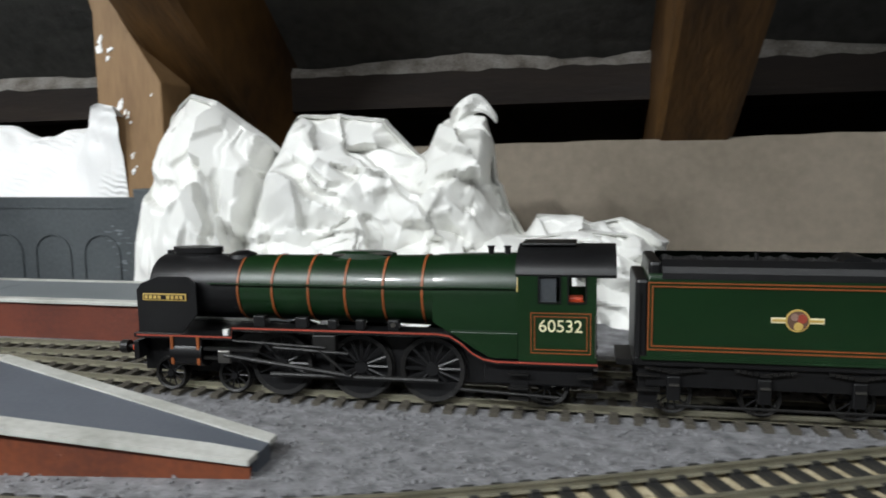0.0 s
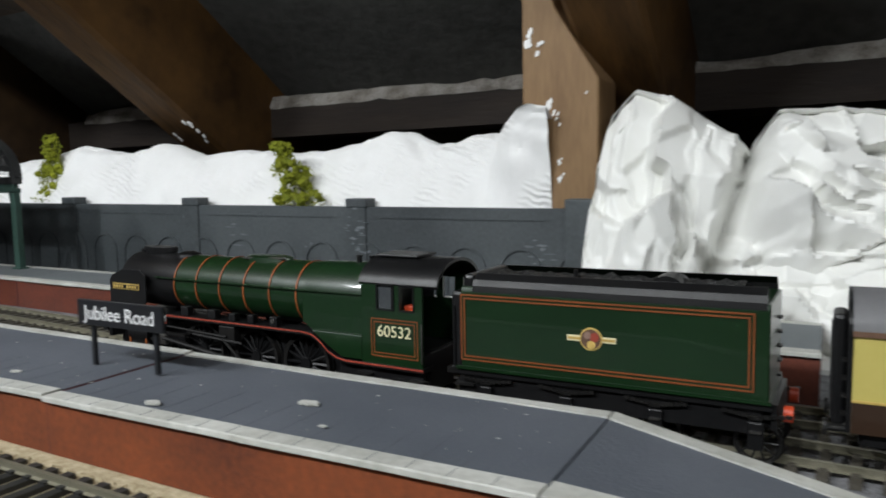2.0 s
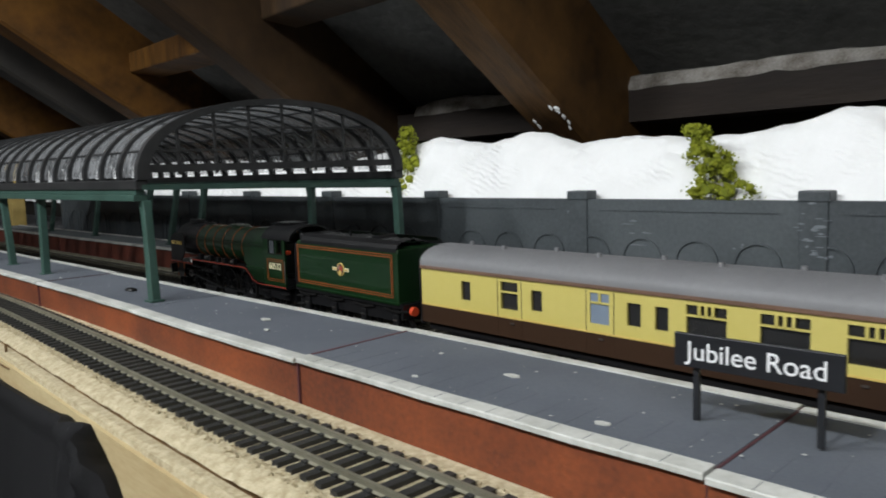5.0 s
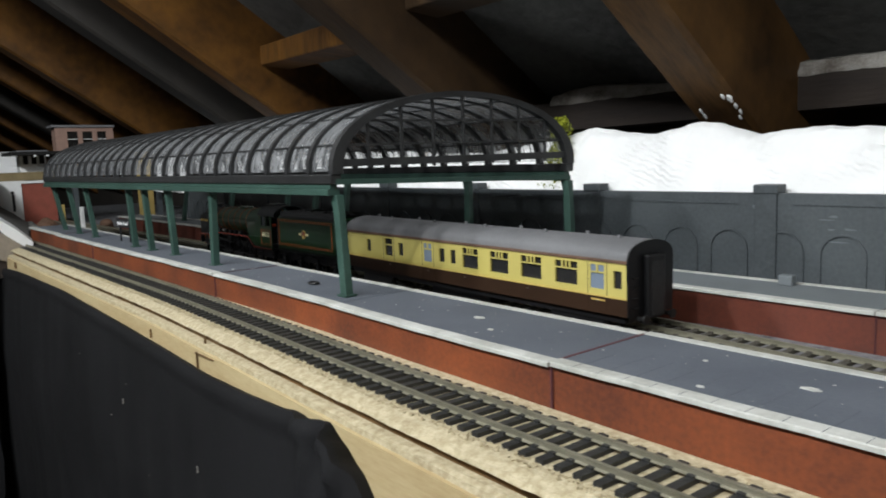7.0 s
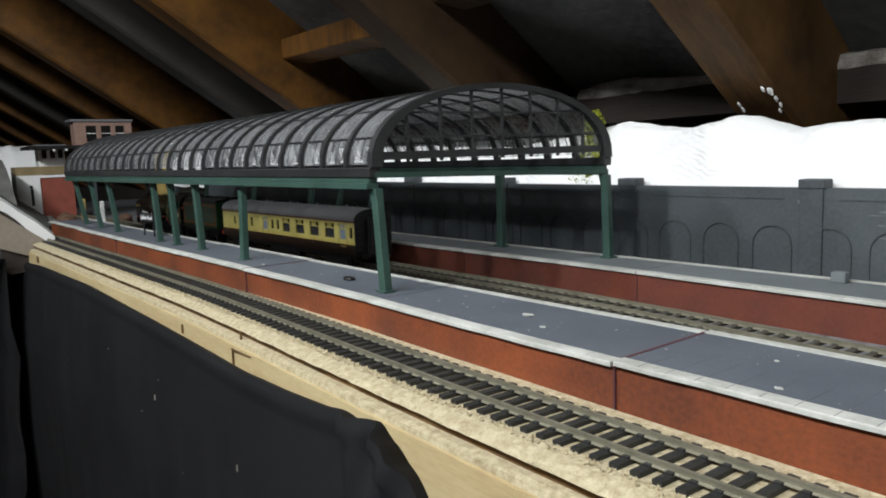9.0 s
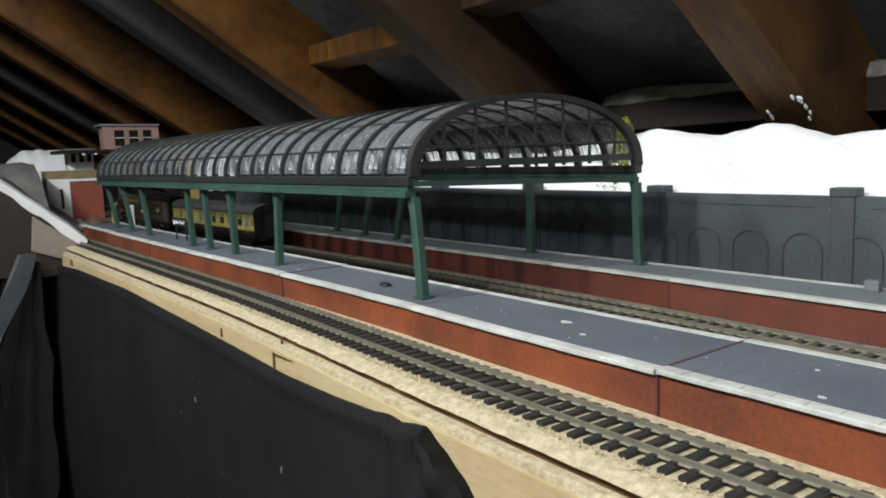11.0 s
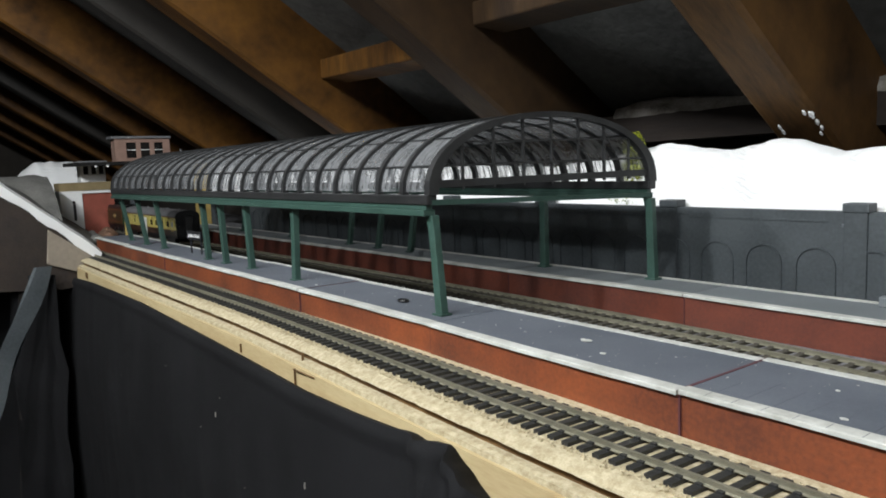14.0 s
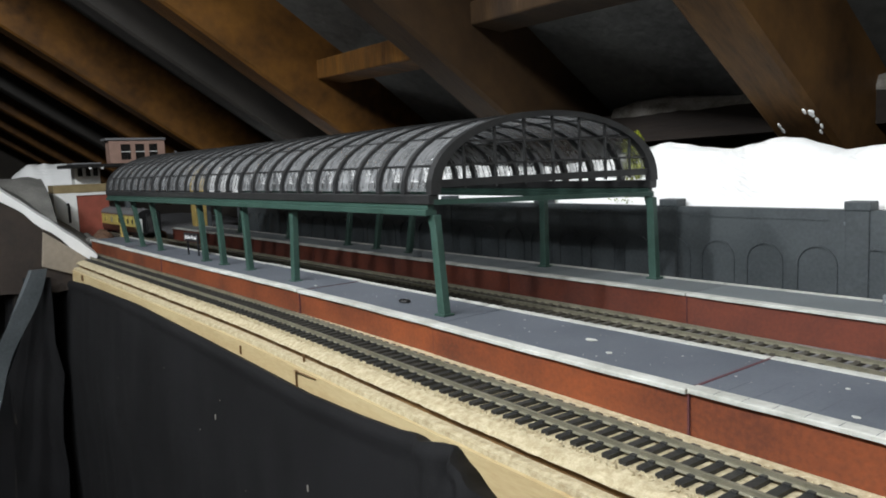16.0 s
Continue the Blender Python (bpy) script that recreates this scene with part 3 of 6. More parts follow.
def retaining_wall():
    w = tagged(new("wall_retaining"), "slate grey model retaining wall with blind arches and capped piers", "retaining wall", kind="structure")
    for i, xr in enumerate(BAYS[:-1]):
        xl = BAYS[i + 1]
        bm = bmesh.new()
        # panel with arches cut as recesses: strips between them
        box(bm, xl + 0.0001, xr - 0.0001, WALL_Y + 0.0025, WALL_Y + 0.010, 0.0, WALL_TOP)
        part("panel", bm, M["wall"], w)
        for k in range(4):
            cx = -0.648 - 0.0379 * (4 * i + k - 8)
            bm = bmesh.new()
            r, zs = 0.0130, 0.0275
            outer = [(cx - r - 0.0022, 0.0)] + [(cx - (r + 0.0011) * math.cos(a), zs + (r + 0.0011) * math.sin(a)) for a in np.linspace(0, math.pi, 13)] + [(cx + r + 0.0011, 0.0)]
            inner = [(cx - r, 0.0)] + [(cx - r * math.cos(a), zs + r * math.sin(a)) for a in np.linspace(0, math.pi, 13)] + [(cx + r, 0.0)]
            y0, y1 = WALL_Y + 0.0014, WALL_Y + 0.0026
            vo = [[bm.verts.new((u, y, v)) for u, v in outer] for y in (y0, y1)]
            vi = [[bm.verts.new((u, y, v)) for u, v in inner] for y in (y0, y1)]
            for j in range(len(outer) - 1):
                bm.faces.new((vo[0][j], vo[0][j + 1], vi[0][j + 1], vi[0][j]))
                bm.faces.new((vi[0][j], vi[0][j + 1], vi[1][j + 1], vi[1][j]))
                bm.faces.new((vo[0][j], vo[1][j], vo[1][j + 1], vo[0][j + 1]))
            bmesh.ops.recalc_face_normals(bm, faces=bm.faces)
            part("arch", bm, M["wall"], w)
        bm = bmesh.new()
        box(bm, xl + 0.018, xr - 0.018, WALL_Y + 0.0018, WALL_Y + 0.0024, 0.0590, 0.0596)
        part("string_course", bm, M["wall"], w)
    random.seed(12)
    for cx, cz, wide, high, count in ((-0.506, 0.050, 0.010, 0.014, 16), (-0.500, 0.036, 0.007, 0.008, 8), (-0.371, 0.040, 0.010, 0.012, 14), (-0.366, 0.024, 0.008, 0.014, 12), (-0.545, 0.038, 0.004, 0.004, 4), (-0.664, 0.052, 0.006, 0.008, 6), (-0.62, 0.045, 0.020, 0.010, 5)):
        for k in range(count):
            x, z = cx + random.gauss(0, wide * 0.45), cz + random.gauss(0, high * 0.5)
            sw, sh = random.uniform(0.001, 0.0045) * wide / 0.01, random.uniform(0.0003, 0.0011)
            bm = bmesh.new()
            prism(bm, [(x + sw * random.uniform(0.6, 1.0) * math.cos(a), z + sh * random.uniform(0.5, 1.0) * math.sin(a)) for a in np.linspace(0, 2 * math.pi, 11)[:-1]], "y", WALL_Y + (0.0010 if abs(x + 0.5035) < 0.008 else 0.0012 if x > -0.358 else 0.00225) - 0.00001 * k, WALL_Y + 0.0027)
            part("plaster_smear", bm, M["wall_stain"], w, "pale plaster smear")
    for i, x in enumerate(BAYS):
        if i == 0:
            boxes("pier", M["wall"], w, [(x - 0.003, x + 0.016, WALL_Y - 0.004, WALL_Y + 0.0155, 0.0, 0.0725)], bevel=0.0008)
            continue
        boxes("pier", M["wall"], w, [(x - 0.0075, x + 0.0075, WALL_Y + 0.0012, WALL_Y + 0.012, 0.0, 0.0685)], bevel=0.0006)
        boxes("pier_cap", M["wall"], w, [(x - 0.0085, x + 0.0085, WALL_Y + 0.0004, WALL_Y + 0.013, 0.0660, 0.0722)], bevel=0.0008)


retaining_wall()


def landscape():
    """White plaster-bandage hills behind the wall."""
    RIDGE = [(-1.9, 0.12), (-1.6, 0.118), (-1.3, 0.11), (-1.1, 0.105), (-0.98, 0.10), (-0.936, 0.104), (-0.904, 0.108), (-0.836, 0.118), (-0.777, 0.110), (-0.735, 0.118), (-0.722, 0.117), (-0.69, 0.107), (-0.651, 0.110), (-0.598, 0.106), (-0.551, 0.108), (-0.525, 0.112), (-0.501, 0.119), (-0.481, 0.118), (-0.463, 0.109), (-0.449, 0.110), (-0.435, 0.115), (-0.412, 0.115), (-0.394, 0.125), (-0.377, 0.1295), (-0.362, 0.127)]
    t = thing("plaster_hillside", "unpainted white plaster-bandage hillside behind the wall", "hillside")
    bm = bmesh.new()
    g = []
    NX, NY = 700, 44
    for i in range(NX + 1):
        x = -1.9 + 1.5345 * i / NX + (0.004 * noise.noise((0, i, 3)) if i == NX else 0)
        h = lerp_table(RIDGE, x) + 0.0012 * noise.noise((x * 60, 0, 9))
        row = []
        for j in range(NY + 1):
            v = j / NY
            y = 0.4265 + 0.095 * v
            up = min(1.0, v / 0.42)
            z = 0.052 + (h - 0.052) * math.sin(up * math.pi / 2) ** 0.8 if v <= 0.42 else h - 0.06 * ((v - 0.42) / 0.58) ** 1.5
            rug = 0.0035 * noise.noise((x * 22, y * 22, 2)) + 0.0016 * noise.noise((x * 70, y * 70, 5)) + 0.0030 * abs(noise.noise((x * 30 + y * 60, y * 90 - x * 18, 1))) + 0.0008 * noise.noise((x * 190, y * 190, 3))
            lap = min(1.0, max(0.0, (x + 0.425) / 0.05))
            y -= 0.054 * lap * lap * (3 - 2 * lap) * min(1.0, v / 0.42)
            row.append(bm.verts.new((x, y - rug * 1.2, z + rug * (0.3 if abs(v - 0.42) < 0.1 else 0.8))))
        g.append(row)
    for a, b in zip(g, g[1:]):
        for j in range(NY):
            bm.faces.new((a[j], b[j], b[j + 1], a[j + 1]))
    ob = part("plaster", bm, M["plaster"], t, smooth=True)


landscape()


NEARER = 0.947


def crumpled_sheet(first):
    """White plastic sheeting heaped at the end of the wall."""
    TOP = [(-0.350, 0.0), (-0.349, 0.060), (-0.3475, 0.100), (-0.341, 0.125), (-0.328, 0.138), (-0.313, 0.134), (-0.295, 0.122), (-0.275, 0.108), (-0.262, 0.098), (-0.256, 0.112), (-0.248, 0.123), (-0.222, 0.122), (-0.188, 0.118), (-0.176, 0.106), (-0.165, 0.094), (-0.158, 0.098), (-0.151, 0.114), (-0.138, 0.120), (-0.122, 0.117), (-0.116, 0.098), (-0.112, 0.080), (-0.104, 0.058), (-0.094, 0.042), (-0.087, 0.055), (-0.06, 0.053), (-0.052, 0.049), (-0.035, 0.053), (-0.02, 0.047), (-0.008, 0.038), (0.004, 0.004)]
    if not first:
        TOP = [(-0.272, 0.0), (-0.262, 0.036), (-0.246, 0.058), (-0.239, 0.063), (-0.226, 0.050), (-0.205, 0.054), (-0.19, 0.059), (-0.178, 0.056), (-0.171, 0.046), (-0.15, 0.047), (-0.12, 0.044), (-0.09, 0.043), (-0.06, 0.047), (-0.03, 0.046), (-0.008, 0.032), (0.006, 0.0)]
    xl, xr, yb = TOP[0][0], TOP[-1][0], (0.398 if first else 0.372)
    t = thing("plastic_sheet", "crumpled white plastic sheeting heaped beside the wall end" if first else "loose fold of white plastic sheeting lying before the heap", "sheet", "plastic sheets")


    NX, NV = (330, 130) if first else (300, 80)
    us, vs = np.linspace(xl, xr, NX + 1), np.linspace(0, 1, NV + 1)
    hs = np.array([lerp_table(TOP, u) for u in us])[:, None]
    q = np.minimum(vs / 0.75, 1.0)[None, :]
    back = np.maximum(0.0, (vs - 0.75) / 0.25)[None, :]
    Z = np.where(back > 0, hs * (1 - 0.7 * back ** 1.4), hs * np.sin(q * math.pi / 2) ** 0.9)
    Xg = np.repeat(us[:, None], NV + 1, 1)
    Y = yb + 0.052 * q ** 1.6 + 0.045 * back + 0 * Z
    # flat facets that meet in sharp creases: each vertex takes the plane of its nearest seed
    rng = np.random.RandomState(14 if first else 5)
    P = np.zeros_like(Z)
    bend = np.array([[0.010 * noise.noise((u * 26, z_ * 26, 2)) + 0.004 * noise.noise((u * 70, z_ * 70, 6)) for z_ in row] for u, row in zip(us, Z)])
    for count, slope, step, weight, tilt, long, short in ((22, 0.75, 0.006, 1.0, 0.62, 0.75, 1.35), (85, 0.80, 0.004, 0.75, 0.55, 0.50, 1.6), (240, 0.75, 0.002, 0.40, -0.4, 0.7, 1.4)):
        cx, cz = rng.uniform(xl, xr, count), rng.uniform(0, 0.14, count)
        ga, gs, off = rng.uniform(0, 2 * math.pi, count), rng.uniform(0.25, 1.0, count) * slope, rng.uniform(-1, 1, count) * step
        turn = np.where(cx < -0.27, 1.35, tilt)
        du, dz = (Xg + bend)[..., None] - cx, Z[..., None] + 0.6 * bend[..., None] - cz
        a_, b_ = du * np.cos(turn) - dz * np.sin(turn), dz * np.cos(turn) + du * np.sin(turn)
        k = np.argmin((a_ * long) ** 2 + (b_ * short) ** 2, axis=-1)
        P += weight * ((Xg - cx[k]) * np.cos(ga[k]) * gs[k] + (Z - cz[k]) * np.sin(ga[k]) * gs[k] + off[k])
    P[1:-1, 1:-1] = (2 * P[1:-1, 1:-1] + P[:-2, 1:-1] + P[2:, 1:-1] + P[1:-1, :-2] + P[1:-1, 2:]) / 6
    if first:
        P = np.where((Xg > -0.336) & (Xg < -0.262), P * 0.6, P)
        P -= 0.022 * np.exp(-((Xg + 0.262 - 0.25 * (Z - 0.09)) / 0.006) ** 2)
    soft = np.where(vs < 0.66, 1.0, 0.4)[None, :]
    edge = np.minimum(1.0, np.minimum(np.arange(NX + 1), NX - np.arange(NX + 1)) / 8.0)[:, None]
    P = P * soft
    Xv, Yv, Zv = Xg + 0.3 * P * edge, Y - P, np.maximum(Z + 0.2 * P * np.minimum(1, vs * 6)[None, :], -0.001)
    Xv, Yv, Zv = -0.059 + (Xv + 0.059) * NEARER, -0.038 + (Yv + 0.038) * NEARER, Zv * NEARER + 0.0048 * np.clip(Zv / 0.02, 0, 1)
    verts = np.stack([Xv, Yv, Zv], -1).reshape(-1, 3)
    idx = np.arange((NX + 1) * (NV + 1)).reshape(NX + 1, NV + 1)
    quads = np.stack([idx[:-1, :-1], idx[1:, :-1], idx[1:, 1:], idx[:-1, 1:]], -1).reshape(-1, 4)
    me = bpy.data.meshes.new("sheet")
    me.from_pydata(verts.tolist(), [], quads.tolist())
    bm = bmesh.new()
    bm.from_mesh(me)
    part("sheet", bm, M["sheet"], t, smooth=True)
    if not first:
        return
    # the twisted end that sticks up
    bm = bmesh.new()
    rings = []
    for i in range(13):
        a = i / 12
        c = Vector((-0.134 + 0.024 * a, 0.410, 0.1125 + 0.011 * math.sin(a * 3.0)))
        r = 0.009 * (1 - 0.72 * a)
        rings.append([tuple(c + Vector((0.25 * r * math.cos(t_), r * math.cos(t_) * (1 + 0.35 * math.sin(3 * t_ + i)), r * math.sin(t_)))) for t_ in np.linspace(0, 2 * math.pi, 13)[:-1]])
    loft(bm, rings)
    part("twisted_end", bm, M["sheet"], t, smooth=False)


crumpled_sheet(True)
crumpled_sheet(False)

# ---- platforms ----
PLAT = 0.02


def platform_section(x0, x1, lo, hi, top, far):
    """One casting; lo and hi give its two edges along x."""
    grp = "platform sections along the far side" if far else "platform sections along the near side"
    lab = "grey station platform section with white coping and dull red brick face" if far else "grey station platform section with white edges and red brick face"
    t = thing("platform_section", lab, "platform", grp)
    g = 0.0004
    xs = [x0 + g + (x1 - x0 - 2 * g) * i / 14 for i in range(15)]
    bm = bmesh.new()
    loft(bm, [[(x, lo(x) + 0.0060, 0.0), (x, lo(x) + 0.0060, top), (x, hi(x) - 0.0045, top), (x, hi(x) - 0.0045, 0.0)] for x in xs])
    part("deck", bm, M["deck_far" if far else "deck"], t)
    for s in (1, -1):
        e, wide = (lo, 0.0066) if s > 0 else (hi, 0.0048)
        bm = bmesh.new()
        rings = []
        for x in xs:
            w = 0.0005 * noise.noise((x * 35, e(x) * 50, 0)) + 0.0002 * noise.noise((x * 190, 3, s))
            a = e(x) + s * w
            rings.append([(x, a, top - 0.0013 + 0.3 * w), (x, a, top + 0.0001), (x, a + s * 0.0003, top + 0.0005), (x, e(x) + s * wide + w, top + 0.0005), (x, e(x) + s * wide + w, top - 0.0013)][::s])
        loft(bm, rings)
        part("coping", bm, M["coping"], t, "off-white painted platform edge")
        bm = bmesh.new()
        loft(bm, [[(x, e(x) + s * 0.0018, 0.0), (x, e(x) + s * 0.0018, top - 0.0013), (x, e(x) + s * 0.0030, top - 0.0013), (x, e(x) + s * 0.0030, 0.0)] for x in xs])
        part("brick_face", bm, M["brick_far" if far else "brick_red"], t, "painted brick face")
    if not far and x1 > -0.5:
        bm = bmesh.new()
        for k in range(1, 15):
            x = x0 + (x1 - x0) * k / 15
            box(bm, x - 0.00010, x + 0.00010, lo(x) + 0.0004, lo(x) + 0.0060, top - 0.0002, top + 0.00054)
            box(bm, x - 0.00012, x + 0.00012, lo(x) + 0.0067, lo(x) + 0.030 + 0.012 * noise.noise((k * 1.7, 0, 0)), top - 0.0002, top + 0.00006)
        tagged(part("scored_lines", bm, M["score"], t), kind="stuff")
    main_joint = abs(x1 + 0.6) < 0.01
    jw = 0.0007 if main_joint else 0.0003
    if x1 < -0.3:
        bm = bmesh.new()
        box(bm, x1 - jw, x1 + jw, lo(x1) + 0.0066, hi(x1) - 0.0005, 0.0, top + (0.0007 if main_joint else -0.0002))
        box(bm, x1 - jw * 0.6, x1 + jw * 0.6, lo(x1) + 0.0014, lo(x1) + 0.0066, 0.0, top - 0.0014)
        part("joint", bm, M["joint"], t)
    return t


def near_edge(x):
    return lerp_table([(-1.7, 0.1545), (-1.13, 0.1475), (-0.87, 0.1455), (-0.77, 0.1430), (-0.69, 0.1395), (-0.6, 0.1375), (-0.5, 0.1350), (-0.267, 0.1345)], x)


def far_edge(x):
    return lerp_table([(-1.7, 0.205), (-0.6, 0.2020), (-0.267, 0.196)], x)


def beyond_edge(x):
    return lerp_table([(-1.8, 0.3075), (-0.76, 0.3075), (-0.55, 0.3010), (-0.40, 0.2945), (-0.2, 0.2935)], x)


JOINTS = [-0.267 - 0.1667 * i for i in range(9)]
for i in range(8):
    off = 0.0006 if i % 2 else 0.0
    platform_section(JOINTS[i + 1], JOINTS[i], lambda x: near_edge(x) + off, far_edge, PLAT + (0.0005 if i % 3 == 1 else 0), False)
FARJ = [-0.215 - 0.1667 * i for i in range(10)]
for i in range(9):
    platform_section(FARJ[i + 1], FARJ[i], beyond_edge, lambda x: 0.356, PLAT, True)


def platform_ramp():
    t = thing("platform_ramp", "grey tapering platform ramp running down to the ballast", "platform ramp", "platform sections along the near side")
    xa, xb = -0.2666, -0.1515
    ya0, ya1, yb0, yb1 = 0.1345, 0.196, 0.1510, 0.1715
    za, zb = PLAT, 0.0055

    def quad(name, f0, f1, mt, lift, label=""):
        bm = bmesh.new()
        rings = []
        for i in range(9):
            s = i / 8
            x = xa + (xb - xa) * s
            lo, hi = ya0 + (yb0 - ya0) * s, ya1 + (yb1 - ya1) * s
            z = za + (zb - za) * s
            w = hi - lo
            a, b = lo + f0(w), lo + f1(w)
            rings.append([(x, a, 0.0 if lift == 0 else z - 0.0012), (x, a, z + lift), (x, b, z + lift), (x, b, 0.0 if lift == 0 else z - 0.0012)])
        loft(bm, rings)
        part(name, bm, mt, t, label)

    quad("deck", lambda w: min(0.008, w * 0.3), lambda w: w - min(0.0055, w * 0.25), M["deck"], 0)
    quad("coping", lambda w: 0.0, lambda w: min(0.0085, w * 0.34), M["coping"], 0.0006, "off-white painted platform edge")
    quad("coping", lambda w: w - min(0.006, w * 0.28), lambda w: w, M["coping"], 0.0006, "off-white painted platform edge")
    bm = bmesh.new()
    loft(bm, [[(xa, ya0 + 0.003, 0), (xa, ya0 + 0.003, za - 0.002), (xa, ya0 + 0.004, za - 0.002), (xa, ya0 + 0.004, 0)], [(xb, yb0 + 0.001, 0), (xb, yb0 + 0.001, zb - 0.002), (xb, yb0 + 0.002, zb - 0.002), (xb, yb0 + 0.002, 0)]])
    part("brick_face", bm, M["brick_red"], t, "painted brick face")


platform_ramp()

track("front track with black sleepers on pale cork", near_y, lambda x: 0.0069, -1.95, 0.34, M["sleeper"], 0.0077, (-1.25, 0.1))
track("platform track with dusty brown sleepers", main_y, main_z, -2.4, 0.6, M["sleeper_far"], 0.0083, (-1.0, 0.35))
track("siding track with dusty brown sleepers", lambda x: eased(BACK_Y, x), lambda x: 0.0042, -0.5, 0.4, M["sleeper_far"], 0.0083)

# ---- trains ----
def disc_wheel(name, parent, x, z, r, y, spokes, counter=False):
    """A spoked wheel whose face looks to the viewer; its own origin is the axle."""
    w = new(name)
    w.parent = parent
    w.matrix_basis = Matrix.Translation((x, y, z))
    s = 1 if y < 0 else -1
    bm = bmesh.new()
    rings = [ring("y", s * 0.0, 0, 0, r, n=28), ring("y", s * 0.0022, 0, 0, r, n=28), ring("y", s * 0.0022, 0, 0, r + 0.0006, n=28), ring("y", s * 0.0028, 0, 0, r + 0.0006, n=28), ring("y", s * 0.0028, 0, 0, r * 0.86, n=28), ring("y", s * 0.0004, 0, 0, r * 0.86, n=28), ring("y", 0, 0, 0, r, n=28)]
    loft(bm, rings, caps=False)
    part("tyre", bm, M["gunmetal"], w, "dull metal tyre")
    bm = bmesh.new()
    cyl(bm, "y", s * -0.0002, s * 0.0024, 0, 0, r * 0.2, n=14)
    for i in range(spokes):
        a = 2 * math.pi * i / spokes
        rod(bm, (0, s * 0.0012, 0), (r * 0.9 * math.cos(a), s * 0.0012, r * 0.9 * math.sin(a)), r * 0.045, n=5)
    if counter:
        prism(bm, [(r * 0.86 * math.cos(a), r * 0.86 * math.sin(a)) for a in np.linspace(3.6, 5.8, 9)], "y", s * 0.0003, s * 0.0016)
    part("spokes", bm, M["black"], w)
    return w


def outline(parent, x0, x1, z0, z1, y, w=0.0004, material=None, name="lining", twin=True):
    """A thin painted panel line, and its finer companion inside."""
    for inset in ((0.0, 0.0012) if twin else (0.0,)):
        bm = bmesh.new()
        a, b, c, d = x0 + inset, x1 - inset, z0 + inset, z1 - inset
        for q in ((a, b, c, c + w), (a, b, d - w, d), (a, a + w, c + w, d - w), (b - w, b, c + w, d - w)):
            box(bm, q[0], q[1], y - 0.0002, y, q[2], q[3])
        part(name, bm, material or M["orange"], parent, "thin orange panel lining")


FRONT = pose(0, 0, 0, 90, 0, 0)


